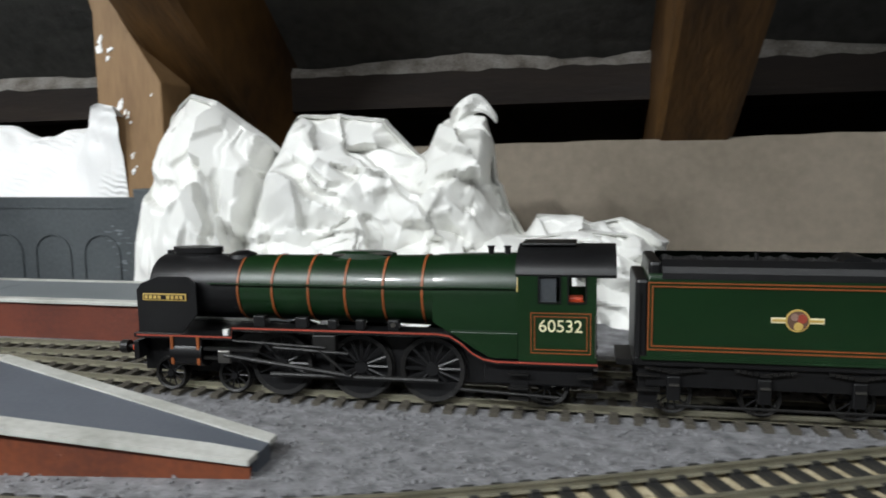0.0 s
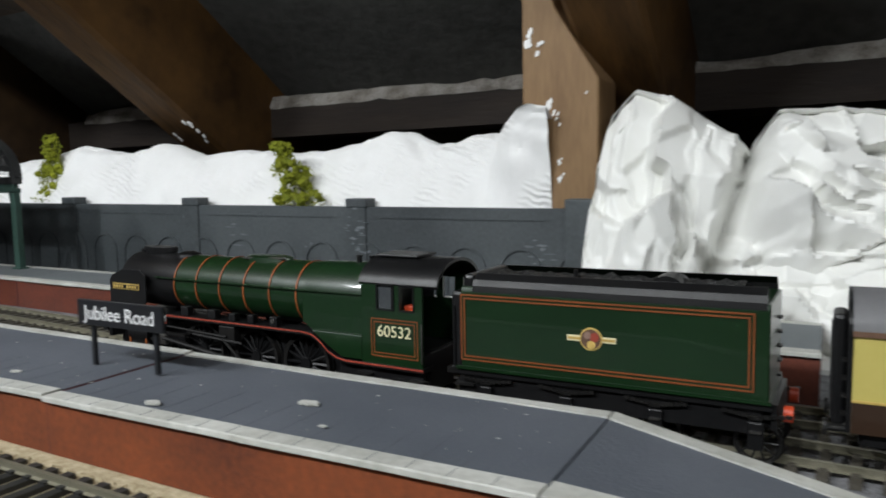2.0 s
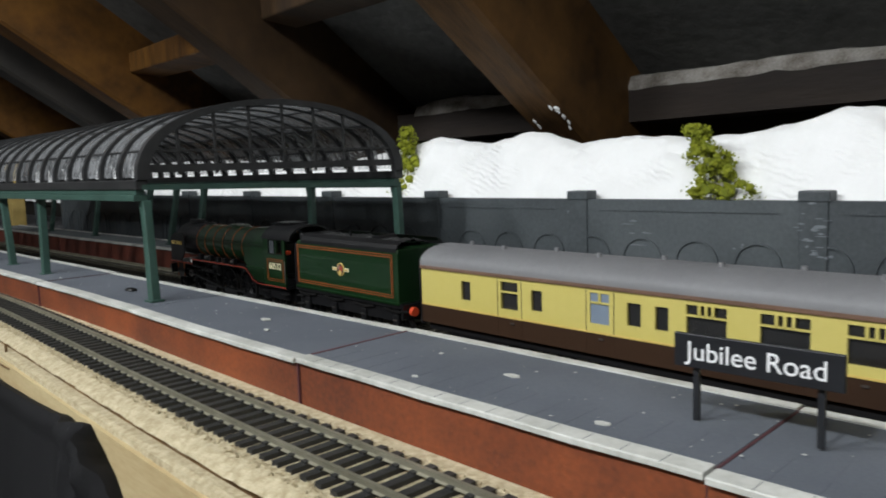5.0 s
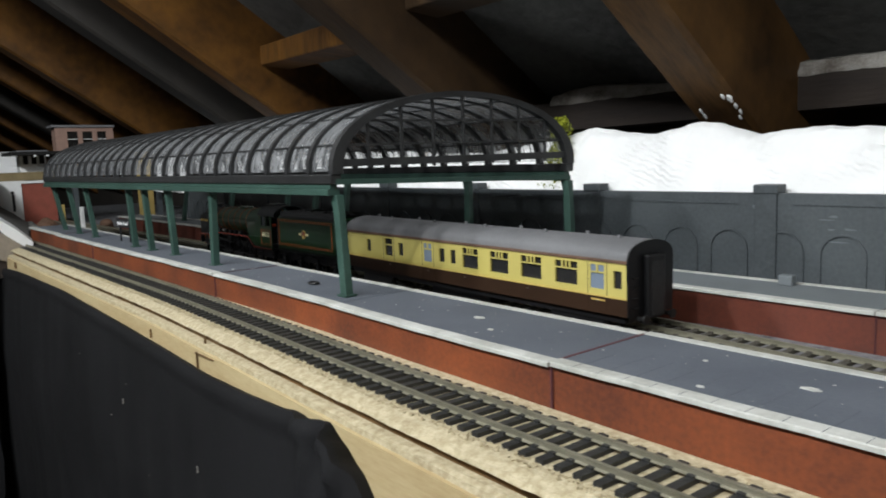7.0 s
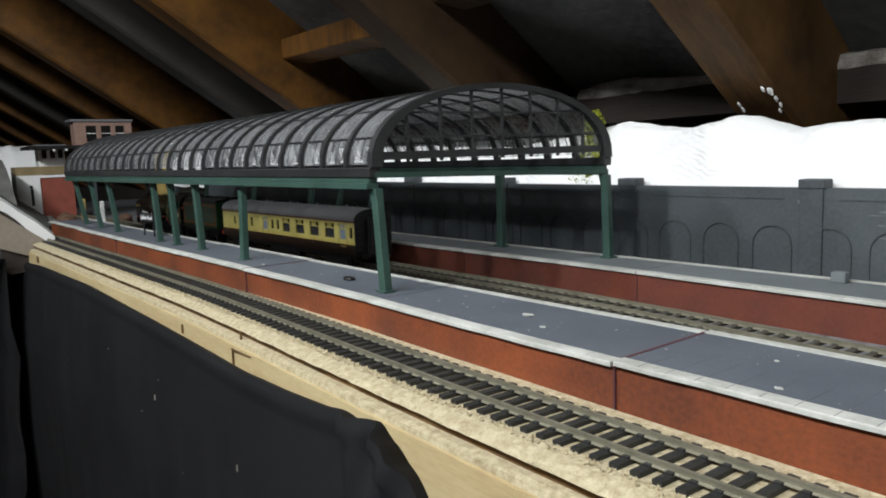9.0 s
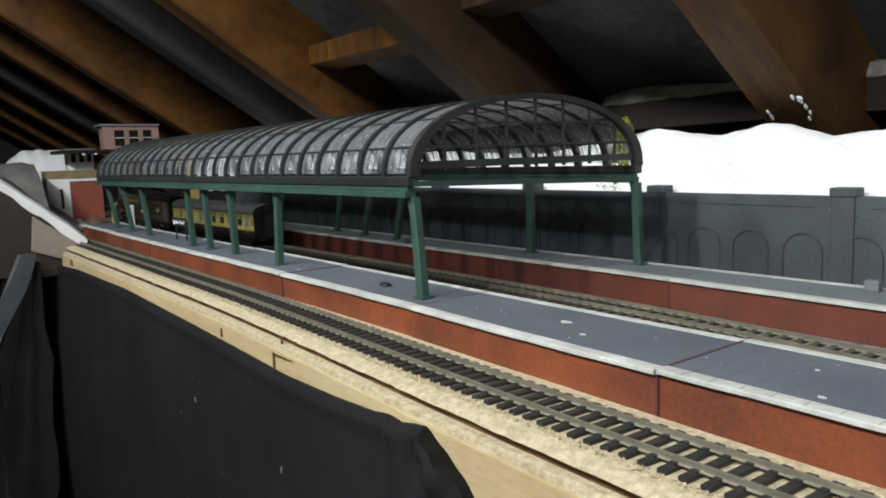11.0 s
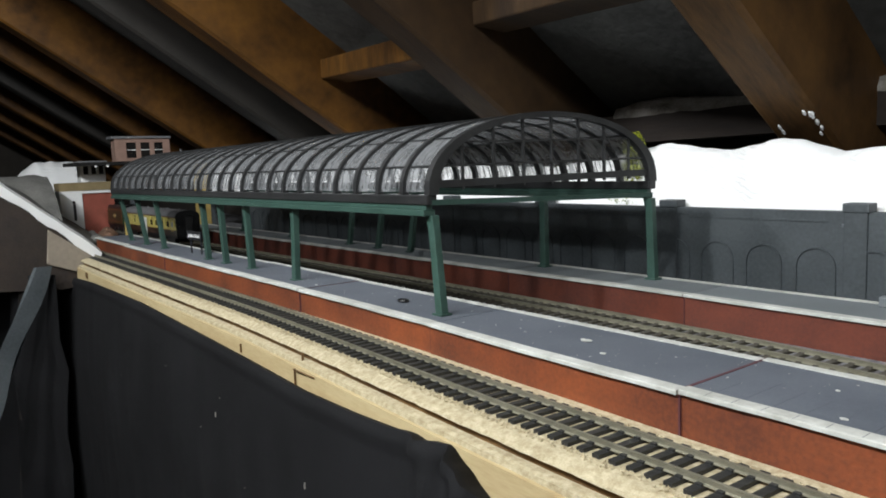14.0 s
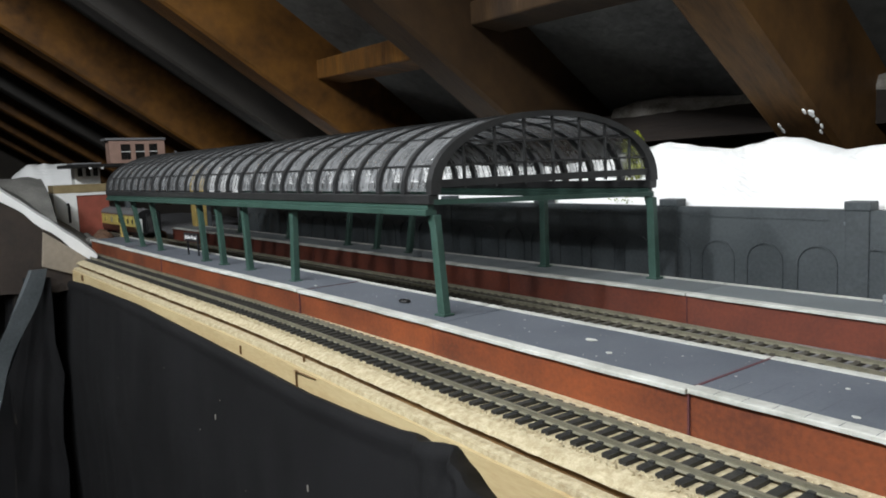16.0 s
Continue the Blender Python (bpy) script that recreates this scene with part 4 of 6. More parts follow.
def locomotive():
    t = thing("steam_locomotive", "green express steam locomotive with black smokebox and orange boiler bands", "locomotive")
    O = -0.14
    X = lambda x: x - O
    ax = 0.0395
    # boiler barrel, slightly tapered
    bm = bmesh.new()
    loft(bm, [ring("x", X(-0.186), 0, ax, 0.0124, n=36), ring("x", X(-0.150), 0, ax - 0.0001, 0.0127, n=36), ring("x", X(-0.110), 0, ax - 0.0003, 0.0131, n=36)])
    part("boiler", bm, M["green"], t, "glossy dark green boiler", smooth=True)
    for i, x in enumerate((-0.1853, -0.1715, -0.1572, -0.1430, -0.1285, -0.1140)):
        bm = bmesh.new()
        r = 0.01262 + 0.0005 * (x + 0.186) / 0.076
        loft(bm, [ring("x", X(x) - 0.00045, 0, ax - 0.0001, r + 0.00015, n=36), ring("x", X(x) + 0.00045, 0, ax - 0.0001, r + 0.00018, n=36)])
        part("boiler_band", bm, M["orange"], t, "orange-lined boiler band", smooth=True)
    # firebox with sloping shoulders
    bm = bmesh.new()
    rings = []
    for x, r, lo in ((-0.110, 0.0131, 0.030), (-0.100, 0.0136, 0.024), (-0.090, 0.0138, 0.018), (-0.0795, 0.0138, 0.018)):
        top = [(X(x), r * math.cos(a), ax + r * math.sin(a)) for a in np.linspace(0, math.pi, 19)]
        rings.append(top + [(X(x), -r - 0.0006, lo + 0.004), (X(x), -r - 0.0006, lo), (X(x), r + 0.0006, lo), (X(x), r + 0.0006, lo + 0.004)])
    loft(bm, rings)
    part("firebox", bm, M["green"], t, "green firebox casing", smooth=True)
    for s in (-1, 1):
        bm = bmesh.new()
        prism(bm, [(X(-0.104), 0.0275), (X(-0.0795), 0.0275), (X(-0.0795), 0.0182), (X(-0.089), 0.0182), (X(-0.095), 0.0215)], "y", s * 0.0165, s * 0.0128)
        part("lower_firebox", bm, M["green"], t, "green casing below the firebox", bevel=0.0004)
    # smokebox, door, chimney, dome-like fittings
    bm = bmesh.new()
    loft(bm, [ring("x", X(-0.2235), 0, ax, 0.009, n=36), ring("x", X(-0.2225), 0, ax, 0.0118, n=36), ring("x", X(-0.221), 0, ax, 0.0126, n=36), ring("x", X(-0.1858), 0, ax, 0.0126, n=36)])
    part("smokebox", bm, M["black"], t, "satin black smokebox", smooth=True)
    bm = bmesh.new()
    loft(bm, [ring("x", X(-0.2265), 0, ax, 0.002, n=28), ring("x", X(-0.2258), 0, ax, 0.006, n=28), ring("x", X(-0.2236), 0, ax, 0.0098, n=28)])
    part("smokebox_door", bm, M["black"], t, smooth=True)
    bm = bmesh.new()
    loft(bm, [[(X(-0.2075) + 0.0098 * math.cos(a), 0.0042 * math.sin(a), z) for a in np.linspace(0, 2 * math.pi, 25)[:-1]] for z in (0.0505, 0.0528)] )
    loft(bm, [[(X(-0.2075) + 0.0105 * math.cos(a), 0.0046 * math.sin(a), z) for a in np.linspace(0, 2 * math.pi, 25)[:-1]] for z in (0.0528, 0.0549)])
    part("double_chimney", bm, M["black"], t, smooth=True)
    boxes("lamp_iron", M["black"], t, [(X(-0.2205), X(-0.2185), -0.001, 0.001, 0.050, 0.0535)])
    bm = bmesh.new()
    loft(bm, [[(X(-0.1885) + 0.004 * math.cos(a) * k, 0.004 * math.sin(a) * k, z) for a in np.linspace(0, 2 * math.pi, 19)[:-1]] for z, k in ((0.050, 1.5), (0.0522, 1.35), (0.0534, 0.6))])
    part("snifting_dome", bm, M["black"], t, smooth=True)
    bm = bmesh.new()
    loft(bm, [[(X(-0.139) + 0.0125 * math.cos(a) * k, 0.005 * math.sin(a) * k, z) for a in np.linspace(0, 2 * math.pi, 25)[:-1]] for z, k in ((0.0505, 1.1), (0.0530, 1.0), (0.0536, 0.8))])
    part("banjo_dome", bm, M["green"], t, smooth=True)
    for x in (-0.0905, -0.0845):
        bm = bmesh.new()
        cyl(bm, "z", 0.0525, 0.0555, X(x), -0.0015, 0.0011, n=10)
        cyl(bm, "z", 0.0555, 0.056, X(x), -0.0015, 0.0014, n=10)
        part("safety_valve", bm, M["black"], t)
    for s in (-1, 1):
        # smoke deflector
        bm = bmesh.new()
        prism(bm, [(X(-0.2255), 0.0235), (X(-0.2255), 0.040), (X(-0.2235), 0.0425), (X(-0.216), 0.0455), (X(-0.204), 0.0455), (X(-0.2005), 0.043), (X(-0.2005), 0.031), (X(-0.207), 0.0235)], "y", s * 0.0158, s * 0.0151)
        d = part("smoke_deflector", bm, M["black"], t, "satin black smoke deflector plate", bevel=0.0002)
        y = s * 0.0159
        boxes("name_plate", M["gold"], d, [(X(-0.2225), X(-0.2045), min(y, y + s * 0.0005), max(y, y + s * 0.0005), 0.0362, 0.0388)], "brass-edged name plate")
        boxes("name_plate_field", M["black"], d, [(X(-0.2220), X(-0.2050), min(y, y + s * 0.0007), max(y, y + s * 0.0007), 0.0366, 0.0384)])
        bm = bmesh.new()
        for i in range(9):
            if i != 4:
                box(bm, X(-0.2215) + i * 0.00182, X(-0.2215) + i * 0.00182 + 0.0012, min(y, y + s * 0.0009), max(y, y + s * 0.0009), 0.0369, 0.0381)
        part("plate_bars", bm, M["gold"], d, "worn raised marks")
        # running plate, with the step at the front and the sweep under the cab
        top = [(-0.226, 0.0232), (-0.1865, 0.0232), (-0.1862, 0.0268), (-0.108, 0.0268), (-0.1035, 0.0262), (-0.0995, 0.0238), (-0.0955, 0.0203), (-0.0915, 0.0183), (-0.087, 0.0176), (-0.0525, 0.0176)]
        bm = bmesh.new()
        prism(bm, [(X(x), z) for x, z in top] + [(X(x), z - 0.0016) for x, z in top[::-1]], "y", s * 0.0166, s * 0.009)
        part("running_plate", bm, M["black"], t)
        bm = bmesh.new()
        prism(bm, [(X(x), z - 0.0002) for x, z in top] + [(X(x), z - 0.0008) for x, z in top[::-1]], "y", s * 0.0168, s * 0.0166)
        part("valance_lining", bm, M["redline"], t, "thin red edge lining")
        # handrail along the boiler
        bm = bmesh.new()
        rod(bm, (X(-0.197), s * 0.0134, 0.0425), (X(-0.081), s * 0.0142, 0.0425), 0.00028, n=6)
        for x in np.linspace(-0.195, -0.085, 7):
            rod(bm, (X(x), s * 0.0124, 0.0425), (X(x), s * 0.0138, 0.0425), 0.0004, n=5)
        part("handrail", bm, M["green"], t)
        # small boxes on the running plate
        for x, w, h, bright in ((-0.1755, 0.0046, 0.0042, 0), (-0.159, 0.0046, 0.004, 0), (-0.147, 0.0035, 0.0034, 0), (-0.1365, 0.0032, 0.0036, 0), (-0.124, 0.004, 0.0038, 1)):
            bm = bmesh.new()
            box(bm, X(x) - w / 2, X(x) + w / 2, min(s * 0.0128, s * 0.016), max(s * 0.0128, s * 0.016), 0.0268, 0.0268 + h)
            b = part("lubricator_box", bm, M["black"], t, bevel=0.0003)
            if bright:
                bm = bmesh.new()
                cyl(bm, "y", s * 0.016, s * 0.0166, X(x), 0.029, 0.0009, n=10)
                part("bright_cap", bm, M["steel"], b, "bright steel cap")
        boxes("step_box", M["far_white"], t, [(X(-0.1905), X(-0.1885), min(s * 0.0140, s * 0.0158), max(s * 0.0140, s * 0.0158), 0.0232, 0.0254)], "small pale box")
        # cylinder with lined cladding
        bm = bmesh.new()
        cyl(bm, "x", X(-0.2120), X(-0.1990), s * 0.0118, 0.0160, 0.0058, n=22)
        box(bm, X(-0.2120), X(-0.1990), min(s * 0.008, s * 0.0168), max(s * 0.008, s * 0.0168), 0.0125, 0.0225)
        c = part("cylinder", bm, M["black"], t, smooth=True)
        for x in (-0.2116, -0.2008):
            boxes("cylinder_band", M["orange"], c, [(X(x), X(x) + 0.0012, min(s * 0.0168, s * 0.01735), max(s * 0.0168, s * 0.01735), 0.0118, 0.0226)], "orange cylinder band")
        # valve gear
        bm = bmesh.new()
        box(bm, X(-0.199), X(-0.176), min(s * 0.0145, s * 0.0160), max(s * 0.0145, s * 0.0160), 0.0172, 0.0184)
        part("slide_bar", bm, M["gunmetal"], t)
        boxes("slide_bar", M["gunmetal"], t, [(X(-0.199), X(-0.176), min(s * 0.0145, s * 0.0160), max(s * 0.0145, s * 0.0160), 0.0138, 0.0148)])
        boxes("crosshead", M["steel"], t, [(X(-0.1925), X(-0.1875), min(s * 0.0150, s * 0.0170), max(s * 0.0150, s * 0.0170), 0.0128, 0.0176)], "bright crosshead", bevel=0.0004)
        bm = bmesh.new()
        rod(bm, (X(-0.190), s * 0.0164, 0.0158), (X(-0.140), s * 0.0164, 0.0098), 0.0009)
        part("connecting_rod", bm, M["gunmetal"], t, "dull steel connecting rod")
        bm = bmesh.new()
        rod(bm, (X(-0.172), s * 0.0152, 0.0090), (X(-0.108), s * 0.0152, 0.0090), 0.0009)
        part("coupling_rod", bm, M["gunmetal"], t, "dull steel coupling rod")
        bm = bmesh.new()
        rod(bm, (X(-0.170), s * 0.0166, 0.0195), (X(-0.141), s * 0.0166, 0.0180), 0.0006)
        rod(bm, (X(-0.141), s * 0.0168, 0.0100), (X(-0.152), s * 0.0168, 0.0190), 0.0006)
        rod(bm, (X(-0.186), s * 0.0166, 0.0215), (X(-0.150), s * 0.0166, 0.0200), 0.0005)
        part("valve_rod", bm, M["gunmetal"], t, "thin dull valve rod")
        bm = bmesh.new()
        box(bm, X(-0.155), X(-0.146), min(s * 0.0125, s * 0.0160), max(s * 0.0125, s * 0.0160), 0.0175, 0.0245)
        part("motion_bracket_plate", bm, M["gunmetal"], t, bevel=0.0005).name = "gear_bracket"
        for x in (-0.169, -0.138, -0.111):
            disc_wheel("driving_wheel", t, X(x), 0.0120, 0.0120, s * 0.0118, 16, True)
        for x in (-0.216, -0.189):
            disc_wheel("bogie_wheel", t, X(x), 0.0064, 0.0064, s * 0.0112, 10)
        disc_wheel("trailing_wheel", t, X(-0.070), 0.0075, 0.0075, s * 0.0108, 10)
        # splash sheet between the drivers, cab steps, brake gear
        boxes("trailing_frame", M["black"], t, [(X(-0.092), X(-0.054), min(s * 0.0125, s * 0.0140), max(s * 0.0125, s * 0.0140), 0.0085, 0.0176)], bevel=0.0006)
        for x, z in ((-0.0795, 0.0125), (-0.0795, 0.0075), (-0.0795, 0.0035), (-0.056, 0.0120), (-0.056, 0.0055)):
            boxes("cab_step", M["gunmetal"], t, [(X(x) - 0.0035, X(x) + 0.0035, min(s * 0.0135, s * 0.0168), max(s * 0.0135, s * 0.0168), z, z + 0.0007)])
        boxes("step_hanger", M["black"], t, [(X(-0.0825), X(-0.0765), min(s * 0.0136, s * 0.0142), max(s * 0.0136, s * 0.0142), 0.0035, 0.0176)])
        bm = bmesh.new()
        rod(bm, (X(-0.100), s * 0.0148, 0.0062), (X(-0.066), s * 0.0148, 0.0046), 0.0006)
        part("injector_pipe", bm, M["gunmetal"], t)
        # cab side with two windows
        ys = sorted((s * 0.0162, s * 0.0152))
        wz0, wz1, top_z = 0.0385, 0.0472, 0.0490
        w1, w2 = (X(-0.0722), X(-0.0653)), (X(-0.0622), X(-0.0567))
        bm = bmesh.new()
        for d in ((X(-0.0795), X(-0.053), 0.0176, wz0), (X(-0.0795), X(-0.053), wz1, top_z), (X(-0.0795), w1[0], wz0, wz1), (w1[1], w2[0], wz0, wz1), (w2[1], X(-0.053), wz0, wz1)):
            box(bm, d[0], d[1], ys[0], ys[1], d[2], d[3])
        side = part("cab_side", bm, M["green"], t, "green cab side sheet with two windows")
        yy = s * 0.0162
        for a, b in (w1, w2):
            bmf = bmesh.new()
            for q in ((a - 0.0005, b + 0.0005, wz0 - 0.0005, wz0), (a - 0.0005, b + 0.0005, wz1, wz1 + 0.0005), (a - 0.0005, a, wz0, wz1), (b, b + 0.0005, wz0, wz1)):
                box(bmf, q[0], q[1], min(yy, yy + s * 0.0004), max(yy, yy + s * 0.0004), q[2], q[3])
            part("window_beading", bmf, M["black"], side)
        g = part("cab_pane", bmesh_box((w1[0], w1[1] - 0.0012, s * 0.0156 - 0.0001, s * 0.0156 + 0.0001, wz0, wz1)), M["smoked"], side, "half-open grey cab pane")
        if s < 0:
            outline(side, X(-0.0752), X(-0.0548), 0.0205, 0.0348, yy, 0.00035)
            lettering("cab_number", "60532", 0.0060, M["cream_ink"], side, Matrix.Translation((X(-0.0650), yy - 0.0002, 0.0300)) @ FRONT, "cream painted running number")
        bm = bmesh.new()
        rod(bm, (X(-0.0532), s * 0.0164, 0.0195), (X(-0.0532), s * 0.0164, 0.034), 0.0003, n=6)
        part("grab_rail", bm, M["steel"], t)
        bm = bmesh.new()
        cyl(bm, "x", X(-0.2365), X(-0.2335), s * 0.0105, 0.0163, 0.0026, n=18)
        cyl(bm, "x", X(-0.2335), X(-0.2285), s * 0.0105, 0.0163, 0.0011, n=12)
        part("buffer", bm, M["gunmetal"], t)
        bm = bmesh.new()
        cyl(bm, "x", X(-0.2310), X(-0.2283), s * 0.0105, 0.0163, 0.0018, n=14)
        part("buffer_shank", bm, M["bufferred"], t, "red buffer housing")
    # brass beading on the cab front edge
    bm = bmesh.new()
    for s in (-1, 1):
        for a, b in zip(np.linspace(0.15, 1.0, 6), np.linspace(0.15, 1.0, 6)[1:]):
            rod(bm, (X(-0.0797), s * 0.0146 * math.cos(a * 0.9), ax + 0.0146 * math.sin(a * 0.9)), (X(-0.0797), s * 0.0146 * math.cos(b * 0.9), ax + 0.0146 * math.sin(b * 0.9)), 0.0004, n=6)
    part("brass_beading", bm, M["gold"], t, "brass cab-front beading")
    # cab front and roof
    bm = bmesh.new()
    prism(bm, [(-0.0152, 0.0176), (-0.0152, 0.0485), (0.0152, 0.0485), (0.0152, 0.0176)], "x", X(-0.0795), X(-0.0787))
    part("cab_front", bm, M["green"], t)
    bm = bmesh.new()
    arc = [(0.0168 * math.cos(a), 0.0468 + 0.0100 * math.sin(a)) for a in np.linspace(0.12, math.pi - 0.12, 17)]
    arc2 = [(u * 0.95, v - 0.0011) for u, v in arc[::-1]]
    loft(bm, [[(X(-0.0802), u, v) for u, v in arc + arc2], [(X(-0.0465), u, v) for u, v in arc + arc2]])
    part("cab_roof", bm, M["black"], t, "satin black curved cab roof", smooth=True)
    boxes("roof_vent", M["black"], t, [(X(-0.079), X(-0.060), -0.007, 0.007, 0.0566, 0.0576)], bevel=0.0004)
    boxes("cab_floor", M["black"], t, [(X(-0.0787), X(-0.053), -0.0150, 0.0150, 0.0168, 0.0220)])
    boxes("backhead", M["black"], t, [(X(-0.0787), X(-0.072), -0.0120, 0.0120, 0.022, 0.044)], bevel=0.0008)
    boxes("cab_seat", M["bufferred"], t, [(X(-0.0625), X(-0.0575), -0.0135, -0.0085, 0.0375, 0.0398)], "small red fitting in the cab", bevel=0.0005)
    boxes("frame", M["black"], t, [(X(-0.228), X(-0.054), -0.0085, 0.0085, 0.0070, 0.0230)])
    boxes("buffer_beam", M["black"], t, [(X(-0.2285), X(-0.2262), -0.0155, 0.0155, 0.0128, 0.0200)], "black buffer beam", bevel=0.0003)
    boxes("front_platform", M["black"], t, [(X(-0.228), X(-0.186), -0.0155, 0.0155, 0.0216, 0.0230)])
    bm = bmesh.new()
    rod(bm, (X(-0.233), 0, 0.0105), (X(-0.227), 0, 0.0125), 0.0009)
    part("coupling_hook", bm, M["black"], t)
    # ejector pipe and top feed rail seen along the boiler top
    bm = bmesh.new()
    rod(bm, (X(-0.150), -0.0040, 0.0525), (X(-0.127), -0.0040, 0.0533), 0.0005, n=6)
    part("whistle_pipe", bm, M["steel"], t, "thin bright pipe on the boiler top")
    return t


def tender():
    """Local x runs from the emblem's place; the rear is at +x."""
    t = thing("locomotive_tender", "green eight-wheeled tender with orange lining and round gold crest", "tender")
    x0, x1 = -0.0505, 0.052
    bm = bmesh.new()
    prism(bm, [(-0.0166, 0.0205), (-0.0166, 0.0470), (-0.0160, 0.0488), (0.0160, 0.0488), (0.0166, 0.0470), (0.0166, 0.0205)], "x", x0 + 0.004, x1)
    part("tank", bm, M["green"], t, "glossy dark green tank", bevel=0.0005)
    bm = bmesh.new()
    prof = [(-0.0163, 0.0472), (-0.0160, 0.0492), (-0.0148, 0.0512), (-0.0118, 0.0532), (-0.0112, 0.0532), (-0.0142, 0.0508), (-0.0152, 0.0486)]
    for s in (1, -1):
        loft(bm, [[(x, s * (u - 0.0004), v) for u, v in prof] for x in (x0 + 0.0085, x1 - 0.001)])
    part("coal_rail_plate", bm, M["black"], t, "black flared coal plates")
    for nm, d in (("front_plate", (x0, x0 + 0.0045, -0.0163, 0.0163, 0.0190, 0.0470)), ("front_shield", (x0 + 0.0042, x0 + 0.0085, -0.0150, 0.0150, 0.0470, 0.0528))):
        boxes(nm, M["black"], t, [d], bevel=0.0012)
    boxes("underframe", M["black"], t, [(x0, x1 + 0.001, -0.0163, 0.0163, 0.0178, 0.0205)], bevel=0.0003)
    boxes("tank_edge", M["green"], t, [(x0 + 0.002, x1 + 0.0006, -0.0172, 0.0172, 0.0200, 0.0210)])
    # coal in a low heap
    bm = bmesh.new()
    g = []
    for i in range(60):
        x = x0 + 0.010 + 0.084 * i / 59
        g.append([bm.verts.new((x, y, 0.0485 + 0.0038 * math.cos(y / 0.0135 * 1.4) + 0.0018 * noise.noise((x * 300, y * 300, 0)) + 0.0008 * noise.noise((x * 800, y * 800, 4)))) for y in np.linspace(-0.0135, 0.0135, 16)])
    for a, b in zip(g, g[1:]):
        for j in range(15):
            bm.faces.new((a[j], b[j], b[j + 1], a[j + 1]))
    part("coal", bm, M["coal"], t, "black coal load")
    bm = bmesh.new()
    loft(bm, [ring("y", -0.006, 0.0205, 0.0492, 0.006, 0.005, n=20), ring("y", 0.006, 0.0205, 0.0492, 0.006, 0.005, n=20)])
    part("filler_dome", bm, M["black"], t, smooth=True)
    bm = bmesh.new()
    cyl(bm, "z", 0.052, 0.0545, -0.010, -0.002, 0.0008, n=8)
    part("vent_pipe", bm, M["black"], t)
    for s in (-1, 1):
        y = s * 0.0166
        if s < 0:
            outline(t, -0.0465, 0.0480, 0.0232, 0.0462, y - 0.0001, 0.0005)
            bm = bmesh.new()
            cyl(bm, "y", y - 0.0004, y, 0.0, 0.0345, 0.0037, n=26)
            c = part("crest", bm, M["gold"], t, "round gold crest with side bars")
            boxes("crest_bar", M["cream_ink"], c, [(-0.0080, 0.0080, y - 0.0003, y, 0.0336, 0.0354)])
            boxes("crest_bar_stripe", M["gold"], c, [(-0.0077, 0.0077, y - 0.00042, y - 0.0003, 0.0341, 0.0349)])
            for nm, cx, cz, r, mt in (("crest_field", 0.0, 0.0345, 0.0032, "rust"), ("crest_spot", -0.0010, 0.0357, 0.0012, "far_brick"), ("crest_spot", 0.0012, 0.0352, 0.0015, "redline"), ("crest_spot", 0.0002, 0.0327, 0.0014, "gold")):
                bm = bmesh.new()
                cyl(bm, "y", y - (0.0006 if nm == "crest_field" else 0.0008), y - 0.0004, cx, cz, r, n=16)
                part(nm, bm, M[mt], c)
        # outside frames, springs, axle boxes
        yf = sorted((s * 0.0150, s * 0.0138))
        bm = bmesh.new()
        box(bm, x0 + 0.004, x1 - 0.002, yf[0], yf[1], 0.0105, 0.0180)
        part("side_frame", bm, M["black"], t)
        for i in range(4):
            x = -0.0375 + 0.0287 * i
            boxes("axle_box", M["black"], t, [(x - 0.0022, x + 0.0022, min(s * 0.0150, s * 0.0166), max(s * 0.0150, s * 0.0166), 0.0060, 0.0145)], bevel=0.0005)
            bm = bmesh.new()
            for k in range(6):
                u0 = -0.0095 + 0.0019 * k
                for sg in (-1, 1):
                    box(bm, *sorted((x + sg * (-u0), x + sg * (-u0 - 0.0017))), *sorted((s * 0.0155, s * 0.0166)), 0.0152 + 0.00026 * (5 - k), 0.0162 + 0.00026 * (5 - k))
            part("leaf_spring", bm, M["gunmetal"], t, "dull metal leaf spring")
            boxes("spring_buckle", M["steel"], t, [(x - 0.0016, x + 0.0016, min(s * 0.0166, s * 0.0172), max(s * 0.0166, s * 0.0172), 0.0112, 0.0119)])
            disc_wheel("tender_wheel", t, x, 0.0066, 0.0066, s * 0.0112, 10)
        bm = bmesh.new()
        rod(bm, (x0 + 0.014, s * 0.0152, 0.0040), (x1 - 0.008, s * 0.0152, 0.0040), 0.0005, n=6)
        part("brake_rod", bm, M["gunmetal"], t)
        bm = bmesh.new()
        cyl(bm, "x", x1 + 0.0035, x1 + 0.006, s * 0.0105, 0.0163, 0.0024, n=16)
        part("buffer", bm, M["bufferred"], t, "red buffer")
        for z in (0.0035, 0.009, 0.0140):
            boxes("tender_step", M["gunmetal"], t, [(x0 + 0.001, x0 + 0.0085, min(s * 0.0135, s * 0.0166), max(s * 0.0135, s * 0.0166), z, z + 0.0007)])
        boxes("step_hanger", M["black"], t, [(x0 + 0.0015, x0 + 0.008, min(s * 0.0136, s * 0.0142), max(s * 0.0136, s * 0.0142), 0.0035, 0.018)])
        bm = bmesh.new()
        rod(bm, (x0 + 0.0015, s * 0.0168, 0.021), (x0 + 0.0015, s * 0.0168, 0.042), 0.0003, n=6)
        part("grab_rail", bm, M["black"], t)
    boxes("buffer_beam", M["black"], t, [(x1 + 0.0005, x1 + 0.0022, -0.0158, 0.0158, 0.0125, 0.0200)], "black buffer beam")
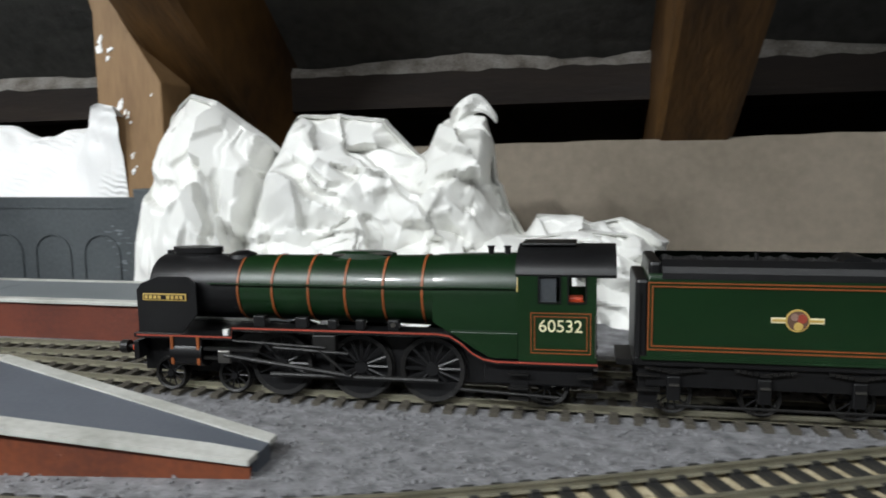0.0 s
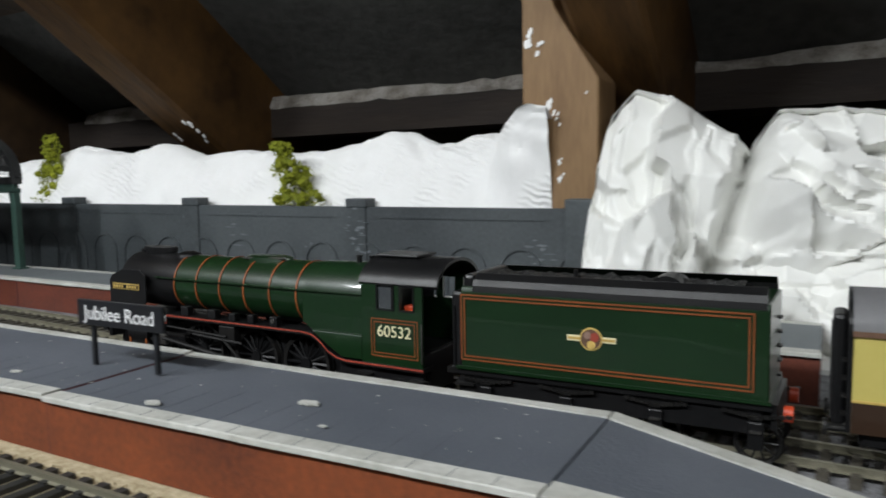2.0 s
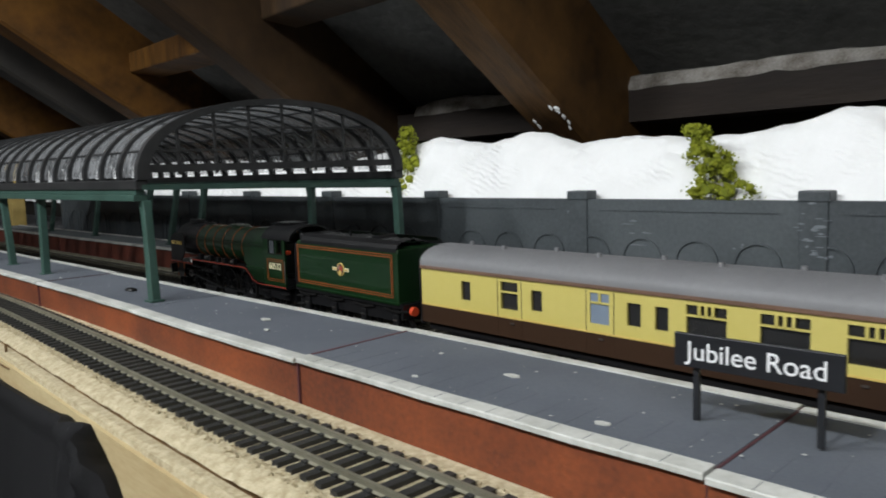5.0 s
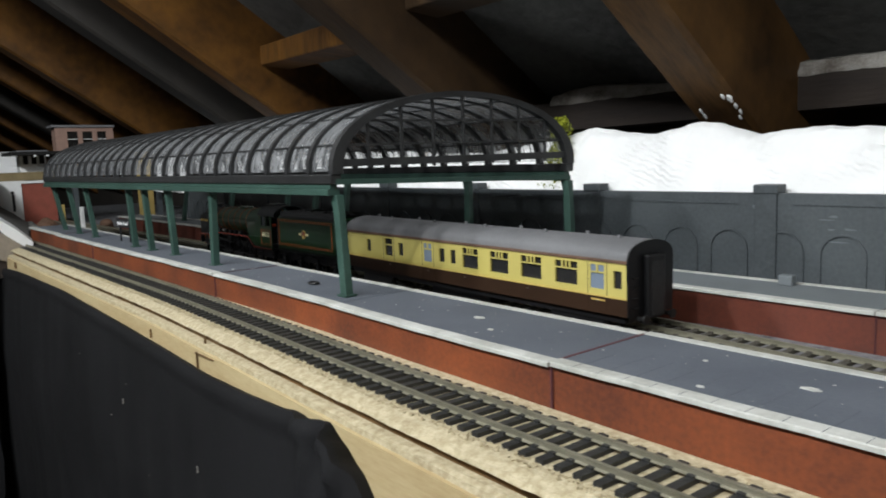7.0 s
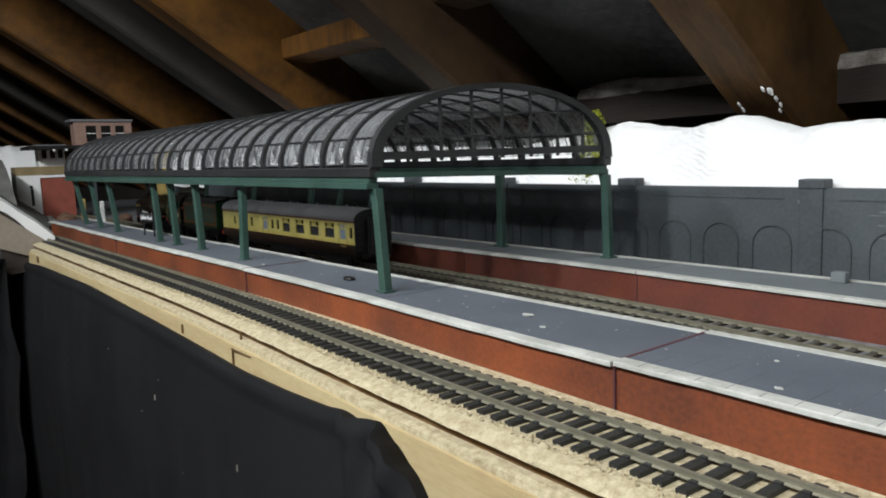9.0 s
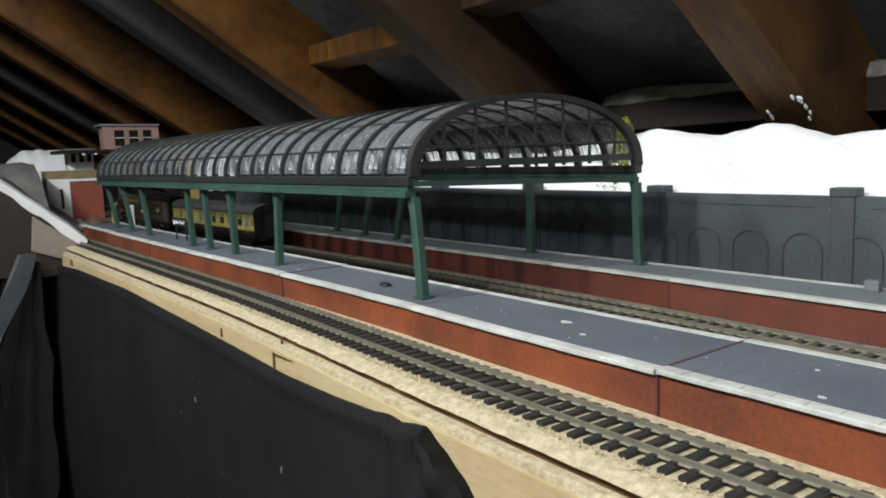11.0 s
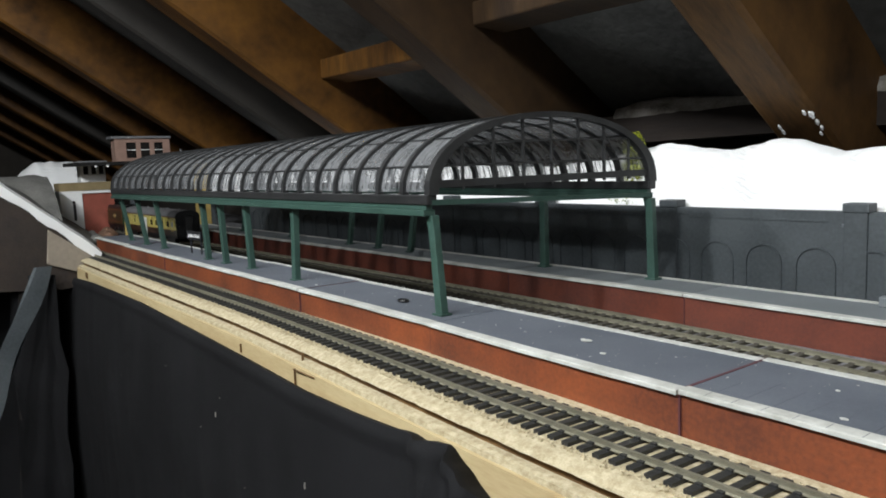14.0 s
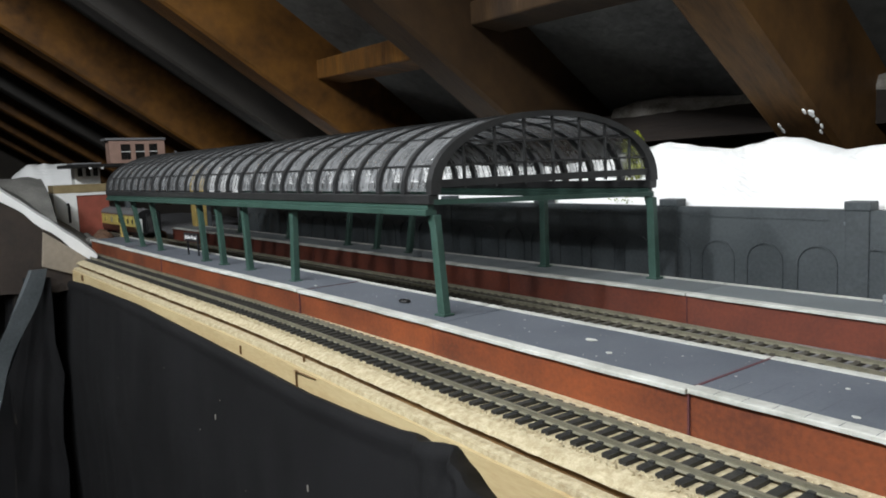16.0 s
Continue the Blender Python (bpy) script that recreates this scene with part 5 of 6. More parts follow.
    for i in range(5):
        boxes("rear_step", M["black"], t, [(x1, x1 + 0.0012, 0.006, 0.0095, 0.023 + 0.0045 * i, 0.0236 + 0.0045 * i)])
    boxes("drag_plate", M["gunmetal"], t, [(x0 - 0.0055, x0, -0.010, 0.010, 0.0160, 0.0180)])
    return t


def coach():
    """Local x from the leading end at 0 to the trailing end."""
    t = thing("passenger_coach", "chocolate and cream corridor brake coach with grey roof", "coach")
    L, hw = 0.2710, 0.0172
    zb, zw, zc = 0.0150, 0.0240, 0.0425
    wins = [(0.0195, 0.0255, "g"), (0.0445, 0.0545, "d"), (0.0620, 0.0680, "g"), (0.0925, 0.1015, "f"), (0.1095, 0.1155, "g"), (0.1215, 0.1270, "g"), (0.1340, 0.1490, "b"), (0.1605, 0.1765, "b"), (0.1872, 0.2035, "b"), (0.2140, 0.2300, "b"), (0.2390, 0.2480, "f"), (0.2540, 0.2592, "g")]
    wins = [(a + 0.0085, b + 0.0085, k) for a, b, k in wins]
    za, zt = 0.0275, 0.0398
    bm = bmesh.new()
    box(bm, 0.0006, L - 0.0006, -hw + 0.0012, hw - 0.0012, zb + 0.001, zc)
    part("inner_body", bm, M["darkglass"], t, "dark glazing behind the window openings")
    for s in (-1, 1):
        ya, yb = sorted((s * hw, s * (hw - 0.0011)))
        lower = bmesh.new()
        box(lower, 0, L, ya, yb, zb, zw)
        part("lower_panel", lower, M["coach_brown"], t, "chocolate brown lower panel")
        bm = bmesh.new()
        box(bm, 0, L, ya, yb, zw, za)
        box(bm, 0, L, ya, yb, zt, zc)
        x = 0.0
        for a, b, k in wins:
            box(bm, x, a, ya, yb, za, zt)
            if k == "g":
                box(bm, a, b, ya, yb, za, za + 0.0012)
                box(bm, a, b, ya, yb, zt - 0.0022, zt)
            x = b
        box(bm, x, L, ya, yb, za, zt)
        cream = part("upper_panel", bm, M["coach_cream"], t, "cream upper panel pierced by windows")
        for a, b, k in wins:
            yo = sorted((s * (hw - 0.0004), s * (hw - 0.0010)))
            if k == "f":
                part("frosted_pane", bmesh_box((a, b, yo[0], yo[1], za, zt)), M["frost"], cream, "frosted pale window pane")
            bm = bmesh.new()
            yf = sorted((s * (hw + 0.0002), s * (hw - 0.0006)))
            if k in "bf":
                zm = zt - 0.0042
                box(bm, a, b, yf[0], yf[1], zm, zm + 0.0007)
                for u in ((0.33, 0.5, 0.67) if k == "b" else (0.5,)):
                    xm = a + (b - a) * u
                    box(bm, xm - 0.0005, xm + 0.0005, yf[0], yf[1], zm, zt)
                part("window_bar", bm, M["coach_cream"], cream)
            elif k == "d":
                box(bm, a, b, yf[0], yf[1], 0.0349, 0.0357)
                part("window_bar", bm, M["coach_cream"], cream)
            else:
                bm.free()
        for xd in (0.051, 0.065, 0.099, 0.112, 0.2457, 0.2583):
            part("door_line", bmesh_box((xd, xd + 0.0003, *sorted((s * hw, s * (hw + 0.00012))), zb, zt + 0.001)), M["coach_brown"], cream)
        for xh in (0.0588, 0.1052, 0.1440, 0.2000, 0.2515):
            part("door_handle", bmesh_box((xh, xh + 0.0022, *sorted((s * hw, s * (hw + 0.0006))), 0.0212, 0.0218)), M["steel"], cream, "tiny bright handle")
        bm = bmesh.new()
        box(bm, 0, L, *sorted((s * hw, s * (hw + 0.0003))), zw - 0.0004, zw + 0.0002)
        part("waist_line", bm, M["gold"], t)
        bm = bmesh.new()
        box(bm, -0.0002, L + 0.0002, *sorted((s * hw, s * (hw + 0.0007))), zc - 0.0009, zc + 0.0006)
        part("cantrail", bm, M["rust"], t, "red-brown cantrail line")
        part("number_bars", bmesh_box((0.248, 0.257, *sorted((s * hw, s * (hw + 0.00015))), 0.0214, 0.0223)), M["gold"], t, "small gold marking bars")
        boxes("solebar", M["black"], t, [(0.003, L - 0.003, *sorted((s * 0.0150, s * 0.0138)), 0.0112, 0.0150)])
        for xb in (0.036, L - 0.036):
            boxes("bogie_frame", M["black"], t, [(xb - 0.019, xb + 0.019, *sorted((s * 0.0142, s * 0.0128)), 0.0042, 0.0112)], bevel=0.0006)
            for dx in (-0.0125, 0.0125):
                disc_wheel("coach_wheel", t, xb + dx, 0.0062, 0.0062, s * 0.0112, 10)
        bm = bmesh.new()
        rod(bm, (0.075, s * 0.0135, 0.0052), (0.185, s * 0.0135, 0.0052), 0.0005, n=6)
        for xr in (0.075, 0.185):
            rod(bm, (xr, s * 0.0135, 0.0052), (xr + (0.014 if xr > 0.1 else -0.014), s * 0.0135, 0.0090), 0.0005, n=6)
        part("truss_rod", bm, M["black"], t)
    prof = [((hw + 0.0006) * math.cos(a), zc + 0.0006 + 0.0092 * math.sin(a) ** 0.85) for a in np.linspace(0.0, math.pi, 21)]
    bm = bmesh.new()
    loft(bm, [[(x, u, v) for u, v in prof] for x in (-0.0004, L + 0.0004)])
    roof = part("roof", bm, M["coach_roof"], t, "matt mid-grey curved roof", smooth=True)
    for i in range(10):
        bm = bmesh.new()
        x = 0.016 + i * 0.0265
        cyl(bm, "z", 0.0515, 0.0537, x, -0.003 if i % 2 else 0.003, 0.0014, 0.0010, n=10)
        part("roof_vent", bm, M["coach_roof"], roof)
    for x, s in ((0.0, -1), (L, 1)):
        bm = bmesh.new()
        prism(bm, [(hw, zb)] + prof + [(-hw, zb)], "x", x + s * 0.0001, x + s * 0.0012)
        e = part("end_wall", bm, M["black"], t, "satin black end wall")
        bm = bmesh.new()
        box(bm, *sorted((x + s * 0.0012, x + s * 0.0050)), -0.0068, 0.0068, 0.0135, 0.0455)
        part("gangway", bm, M["black"], e, "black corridor gangway", bevel=0.0012)
        part("gangway_door", bmesh_box((*sorted((x + s * 0.005, x + s * 0.0054)), -0.0045, 0.0045, 0.015, 0.042)), M["coal"], e)
        for yy in (-0.0105, 0.0105):
            bm = bmesh.new()
            cyl(bm, "x", x + s * 0.0010, x + s * 0.0058, yy, 0.0140, 0.0011, n=10)
            cyl(bm, "x", x + s * 0.0058, x + s * 0.0068, yy, 0.0140, 0.0024, n=14)
            part("buffer", bm, M["gunmetal"], e)
        for k in range(4):
            part("end_step", bmesh_box((*sorted((x + s * 0.0012, x + s * 0.0026)), -0.0150, -0.0115, 0.0190 + 0.005 * k, 0.0195 + 0.005 * k)), M["gunmetal"], e)
    boxes("underframe", M["black"], t, [(0.002, L - 0.002, -0.0138, 0.0138, 0.0112, 0.0158), (0.10, 0.16, -0.0100, 0.0100, 0.0045, 0.0112)])
    return t


# ---- arched canopy ----
def canopy():
    t = thing("station_canopy", "arched glazed train shed roof in dark iron on green posts", "canopy")
    x_end, x_far, bays = -0.779, -1.505, 26
    yc, rw, z0, rh = 0.2565, 0.0925, 0.0905, 0.0475

    def shape(x, a, k=1.0):
        y = yc + rw * k * math.cos(a)
        e = 1.0 if abs(math.cos(a)) < 1e-9 else 1.0
        z = z0 + rh * k * math.sin(a) ** 0.86 * e
        return (x + 0.09 * (y - yc), y, z)

    angles = np.linspace(0.0, math.pi, 25)
    step = (x_far - x_end) / bays
    for i in range(bays + 1):
        bm = bmesh.new()
        x = x_end + step * i
        w = 0.0024 if i in (0, bays) else 0.0018
        lo, hi = (0.955, 1.03) if i in (0, bays) else (0.972, 1.022)
        loft(bm, [[shape(x - w, a, lo), shape(x + w, a, lo), shape(x + w, a, hi), shape(x - w, a, hi)] for a in angles])
        part("rib", bm, M["iron"], t)
    pur = [0.30, 0.72, 1.15, math.pi / 2, math.pi - 1.15, math.pi - 0.72, math.pi - 0.30]
    for a in pur:
        bm = bmesh.new()
        rod(bm, shape(x_end, a, 0.993), shape(x_far, a, 0.993), 0.0009, n=5)
        part("purlin", bm, M["iron"], t)
    cuts = [0.02] + pur + [math.pi - 0.02]
    for i in range(bays):
        xa, xb = x_end + step * i, x_end + step * (i + 1)
        for a0, a1 in zip(cuts, cuts[1:]):
            bm = bmesh.new()
            m3 = np.linspace(a0, a1, 4)
            loft(bm, [[shape(xa, a, 0.990), shape(xb, a, 0.990), shape(xb, a, 0.997), shape(xa, a, 0.997)] for a in m3])
            part("pane", bm, M["glaze_low" if a0 < 0.05 or a1 > 3.09 else "glaze"], t, smooth=True)
    # glazing bars of the lowest row of panes
    for s in (0, 1):
        bm = bmesh.new()
        for i in range(bays):
            for k in range(1, 4):
                x = x_end + step * (i + k / 4)
                a0, a1 = (0.05, 0.30) if s == 0 else (math.pi - 0.05, math.pi - 0.30)
                rod(bm, shape(x, a0, 1.0), shape(x, a1, 1.0), 0.0003, n=4)
        tagged(part("glazing_bars", bm, M["iron"], t), kind="stuff")
    # end screen
    bm = bmesh.new()
    for zz, h in ((0.0945, 0.0045), (0.1065, 0.0013), (0.1205, 0.0013)):
        k = min(1.0, max(0.0, (zz + h - z0) / rh)) ** (1 / 0.86)
        c = math.sqrt(max(0.0, 1 - k * k))
        ya, yb = yc - rw * c, yc + rw * c
        loft(bm, [[(x_end + 0.09 * (y - yc) + d, y, z) for d, z in ((-0.0008, zz), (0.0008, zz), (0.0008, zz + h), (-0.0008, zz + h))] for y in (ya, yb)])
    part("screen_rail", bm, M["iron"], t)
    for j in range(-3, 4):
        y = yc + j * 0.0232
        zt = z0 + rh * max(0.0, 1 - ((y - yc) / rw) ** 2) ** 0.43
        bm = bmesh.new()
        xx = x_end + 0.09 * (y - yc)
        box(bm, xx - 0.0008, xx + 0.0008, y - 0.0008, y + 0.0008, 0.093, zt)
        part("screen_bar", bm, M["iron"], t)
    # eaves gutters and green beams
    for s, y in ((-1, yc - rw), (1, yc + rw)):
        dx = 0.09 * (y - yc)
        bm = bmesh.new()
        prism(bm, [(y - 0.0035, 0.0848), (y + 0.0035, 0.0848), (y + 0.0040, 0.0905), (y - 0.0040, 0.0905)], "x", x_far + dx, x_end + dx + 0.001)
        part("gutter", bm, M["iron"], t, "dark iron eaves gutter", bevel=0.0006)
        bm = bmesh.new()
        box(bm, x_far + dx, x_end + dx - 0.002, y - 0.0042, y + 0.0042, 0.0782, 0.0818)
        box(bm, x_far + dx, x_end + dx - 0.002, y - 0.0026, y + 0.0026, 0.0818, 0.0848)
        part("eaves_beam", bm, M["canopy_green"], t, "green painted eaves beam", bevel=0.0004)
    dxl, dxr = -0.09 * rw, 0.09 * rw
    bm = bmesh.new()
    loft(bm, [[(x_end + 0.09 * (y - yc) + d, y, z) for d, z in ((-0.002, 0.0818 - 0.03 * (y - yc)), (0.001, 0.0818 - 0.03 * (y - yc)), (0.001, 0.0850 - 0.03 * (y - yc)), (-0.002, 0.0850 - 0.03 * (y - yc)))] for y in (yc - rw, yc + rw)])
    part("tie_beam", bm, M["canopy_green"], t, "green painted tie beam")

    def post(x, y, xt, yt):
        bm = bmesh.new()
        loft(bm, [[(cx + u * w, cy + v * w * 0.8, z) for u, v in ((-1, -1), (1, -1), (1, 1), (-1, 1))] for cx, cy, z, w in ((x, y, PLAT + 0.0010, 0.0032), (x + (xt - x) * 0.85, y + (yt - y) * 0.85, 0.0700, 0.0030), (xt - 0.001, yt, 0.0784, 0.0035))])
        p = part("post", bm, M["canopy_green"], t, "green painted post", bevel=0.0005)
        bm = bmesh.new()
        box(bm, x - 0.0046, x + 0.0046, y - 0.0040, y + 0.0040, PLAT, PLAT + 0.0013)
        part("post_foot", bm, M["canopy_green"], p, bevel=0.0003)

    for x, y in ((-0.780, 0.1635), (-0.977, 0.167), (-1.074, 0.171), (-1.136, 0.171), (-1.184, 0.171), (-1.342, 0.175), (-1.418, 0.176), (-1.495, 0.178)):
        post(x, y, x - 0.0100 if x > -0.9 else x + 0.004, yc - rw + 0.003)
    for x, y in ((-0.766, 0.344), (-0.873, 0.342), (-1.056, 0.334), (-1.116, 0.333), (-1.180, 0.335), (-1.33, 0.335), (-1.49, 0.335)):
        post(x, y, x - 0.0035, yc + rw - 0.003)
    return t


canopy()


def station_sign(x, y, w, readable, turn=0.0, down=0.0):
    t = thing("station_sign", "black station name board on two posts standing on the platform" if readable else "small black station name board on two posts", "sign", "station name boards", pose(x, y, PLAT + 0.0006, 0, 0, turn))
    bm = bmesh.new()
    box(bm, -w / 2, w / 2, -0.0007, 0.0007, 0.0152 - down, 0.0245 - down)
    b = part("name_board", bm, M["sign"], t, bevel=0.0002)
    for s in (-1, 1):
        boxes("sign_post", M["sign"], t, [(s * w * 0.37 - 0.0008, s * w * 0.37 + 0.0008, 0.0007, 0.0021, 0.0, 0.0180 - down)])
    lettering("name_lettering", "Jubilee Road", w * 0.166, M["ink"], b, Matrix.Translation((0, -0.0008, 0.0197 - down)) @ FRONT, "white painted lettering")
    return t


station_sign(-0.4355, 0.1675, 0.0435, True)
station_sign(-1.245, 0.1785, 0.036, False, 4)
station_sign(-0.432, 0.334, 0.0435, True, 0.0, 0.0052)


def sponge_tree(x, y, z, h, w, lean, seed):
    t = thing("model_tree", "lime green sponge-foliage model tree against the white hillside", "tree", "model trees", pose(x, y, z))
    random.seed(seed)
    bm = bmesh.new()
    loft(bm, [[(lean * q * h + r * math.cos(a), r * math.sin(a), q * h) for a in np.linspace(0, 2 * math.pi, 7)[:-1]] for q, r in ((-0.1, 0.0011), (0.4, 0.0009), (0.9, 0.0003))])
    for i in range(12):
        q = random.uniform(0.05, 0.8)
        a = random.uniform(0, 6.28)
        r = w * (1 - q) * 0.8
        rod(bm, (lean * q * h, 0, q * h), (lean * q * h + r * math.cos(a), r * math.sin(a) * 0.6, q * h + 0.006), 0.0003, n=4)
    part("trunk", bm, M["twig"], t, "pale wiry trunk")
    bm = bmesh.new()
    for i in range(95):
        q = random.uniform(0.03, 1.0)
        a = random.uniform(0, 6.28)
        spread = w * (1.0 - 0.72 * q) * (0.78 + 0.22 * math.sin(q * 14 + seed))
        r = abs(spread) * math.sqrt(random.random())
        c = Vector((lean * q * h + r * math.cos(a), r * math.sin(a) * 0.7, q * h))
        s = random.uniform(0.0016, 0.0036) * (1.15 - 0.4 * q)
        res = bmesh.ops.create_icosphere(bm, subdivisions=2, radius=s, matrix=Matrix.Translation(c))
        for v in res["verts"]:
            d = v.co - c
            v.co = c + d * (1 + 0.75 * noise.noise(v.co * 900))
    crown = part("crown", bm, M["leaf"], t, "clumpy lime green crown")
    lf = bmesh.new()
    for i in range(900):
        q = random.uniform(0.0, 1.03)
        a = random.uniform(0, 6.28)
        r = abs(w * (1.0 - 0.72 * q) * (0.78 + 0.22 * math.sin(q * 14 + seed))) * random.uniform(0.5, 1.15) + 0.0022
        c = Vector((lean * q * h + r * math.cos(a), r * math.sin(a) * 0.7, q * h))
        s = random.uniform(0.0005, 0.0011)
        e = Euler((random.random() * 6, random.random() * 6, random.random() * 6)).to_matrix()
        lf.faces.new([lf.verts.new(c + e @ Vector(p) * s) for p in ((-1, -0.7, 0), (1, -0.6, 0.2), (0.7, 1, 0), (-0.8, 0.8, -0.2))])
    tagged(part("leaves", lf, M["leaf"], t), kind="stuff")
    return t


sponge_tree(-0.860, 0.440, 0.068, 0.060, 0.021, 0.04, 2)
sponge_tree(-0.557, 0.430, 0.066, 0.046, 0.024, -0.50, 6)

# little things on the platforms
for x, y, r, seed in ((-0.677, 0.173, 0.0042, 1), (-0.519, 0.171, 0.0036, 2), (-0.351, 0.165, 0.0046, 3), (-0.655, 0.160, 0.002, 4), (-0.335, 0.150, 0.0016, 7), (-0.47, 0.150, 0.0030, 5), (-0.395, 0.145, 0.0038, 6), (-0.56, 0.178, 0.0014, 8), (-0.545, 0.150, 0.0018, 9), (-0.94, 0.165, 0.0018, 10)):
    random.seed(seed)
    bm = bmesh.new()
    prism(bm, [(r * (0.55 + 0.45 * random.random()) * math.cos(a), 0.62 * r * (0.5 + 0.5 * random.random()) * math.sin(a)) for a in np.linspace(0, 2 * math.pi, 15)[:-1]], "z", 0.0004, 0.0009)
    ob = tagged(part("paint_spot", bm, M["coping"]), "dried white paint spot on the platform deck", "paint spot", "paint spots")
    ob.matrix_basis = pose(x, y, PLAT)
bm = bmesh.new()
for i in range(14):
    a = 2 * math.pi * i / 14
    rod(bm, (0.0042 * math.cos(a), 0.0026 * math.sin(a), 0.001), (0.0042 * math.cos(a + 0.45), 0.0026 * math.sin(a + 0.45), 0.001), 0.0008, n=5)
tagged(part("metal_washer", bm, M["gunmetal"]), "small dark metal ring lying on the platform", "washer").matrix_basis = pose(-0.833, 0.172, PLAT)
tagged(boxes("black_chip", M["black"], None, [(-0.756, -0.742, 0.1290, 0.1312, 0.0006, 0.0026)], "", 0.0004), "small black chip lying against the platform foot", "chip")
for x, y in ((-1.02, 0.318), (-0.61, 0.345)):
    tagged(boxes("platform_block", M["deck_far"], None, [(x - 0.004, x + 0.004, y - 0.003, y + 0.003, PLAT, PLAT + 0.006)], "", 0.0008), "small grey block standing on the far platform", "block", "platform blocks")

# dust and flecks on the decks, cork crumbs along the board edge
random.seed(31)
bm = bmesh.new()
for i in range(170):
    x = random.uniform(-1.0, -0.27)
    y = random.uniform(near_edge(x) + 0.009, far_edge(x) - 0.007)
    r = random.choice((0.0003, 0.0003, 0.0004, 0.0008))
    v = [bm.verts.new((x + r * random.uniform(0.5, 1) * math.cos(a), y + r * random.uniform(0.5, 1) * math.sin(a), PLAT + 0.0007)) for a in np.linspace(0, 2 * math.pi, 7)[:-1]]
    bm.faces.new(v)
tagged(part("deck_dust", bm, M["coping"]), "pale dust flecks scattered over the platform deck", "dust", kind="stuff")
bm = bmesh.new()
for i in range(3200):
    x = random.uniform(-1.25, -0.36)
    y = near_y(x) + random.choice((random.uniform(-0.0195, -0.0150), random.uniform(-0.0195, -0.0150), random.uniform(0.0155, 0.0185)))
    s = random.uniform(0.0003, 0.0009)
    e = Euler((random.random() * 6, random.random() * 6, random.random() * 6)).to_matrix()
    c = Vector((x, y, 0.0028 + s * 0.2))
    v = [bm.verts.new(c + e @ (Vector(p) * s)) for p in ((1, 0, -0.5), (-0.6, 0.9, -0.5), (-0.6, -0.9, -0.5), (0, 0, 1))]
    for a in ((0, 1, 3), (1, 2, 3), (2, 0, 3), (0, 2, 1)):
        bm.faces.new([v[k] for k in a])
tagged(part("cork_crumbs", bm, M["cork"]), "crumbs of pale cork along the underlay edge", "crumbs", kind="stuff")

# ---- the far end: embankment, buildings, bridge ----
def embankment():
    t = thing("embankment", "rough grey slope with white plaster lip at the far bend", "embankment")
    bm = bmesh.new()
    g = []
    for i in range(31):
        u = i / 30
        x = -1.50 - 0.55 * u
        row = []
        for j in range(21):
            v = j / 20
            y = -0.16 + 0.295 * v + 0.10 * u
            z = 0.010 + 0.100 * min(1.0, (0.135 - y + 0.10 * u) / 0.115) * (1 - 0.12 * u) + 0.006 * noise.noise((x * 18, y * 18, 0)) + 0.003 * noise.noise((x * 60, y * 60, 2))
            row.append(bm.verts.new((x, y, z)))
        g.append(row)
    for a, b in zip(g, g[1:]):
        for j in range(20):
            bm.faces.new((a[j], a[j + 1], b[j + 1], b[j]))
    ob = part("slope", bm, M["far_grey"], t, "rough grey slope", smooth=True)
    bm = bmesh.new()
    rings = []
    for i in range(31):
        v = i / 30
        y = -0.16 + 0.295 * v
        z = 0.010 + 0.100 * min(1.0, (0.135 - y) / 0.115) + 0.003 * noise.noise((y * 40, 3, 0))
        w = 0.013 + 0.006 * noise.noise((y * 30, 0, 0)) + 0.003 * noise.noise((y * 110, 4, 0))
        rings.append([(-1.49, y, z - w), (-1.484, y + 0.001, z), (-1.505, y + 0.003, z + 0.004), (-1.515, y, z - w)])
    loft(bm, rings)
    part("plaster_lip", bm, M["plaster"], t, "white plaster lip", smooth=True)
    bm = bmesh.new()
    prism(bm, [(-0.16, 0.100), (0.02, 0.100), (0.13, 0.004), (0.13, -0.03), (0.085, -0.035), (-0.16, -0.012)], "x", -1.52, -1.492)
    part("end_board", bm, M["plate"], t, "dark brown end board")
    bm = bmesh.new()
    prism(bm, [(0.076, 0.044), (0.129, 0.002), (0.130, -0.020), (0.112, -0.016), (0.096, -0.010), (0.071, 0.000)], "x", -1.495, -1.488)
    part("beige_patch", bm, M["board"], t, "pale torn patch", bevel=0.001)


embankment()


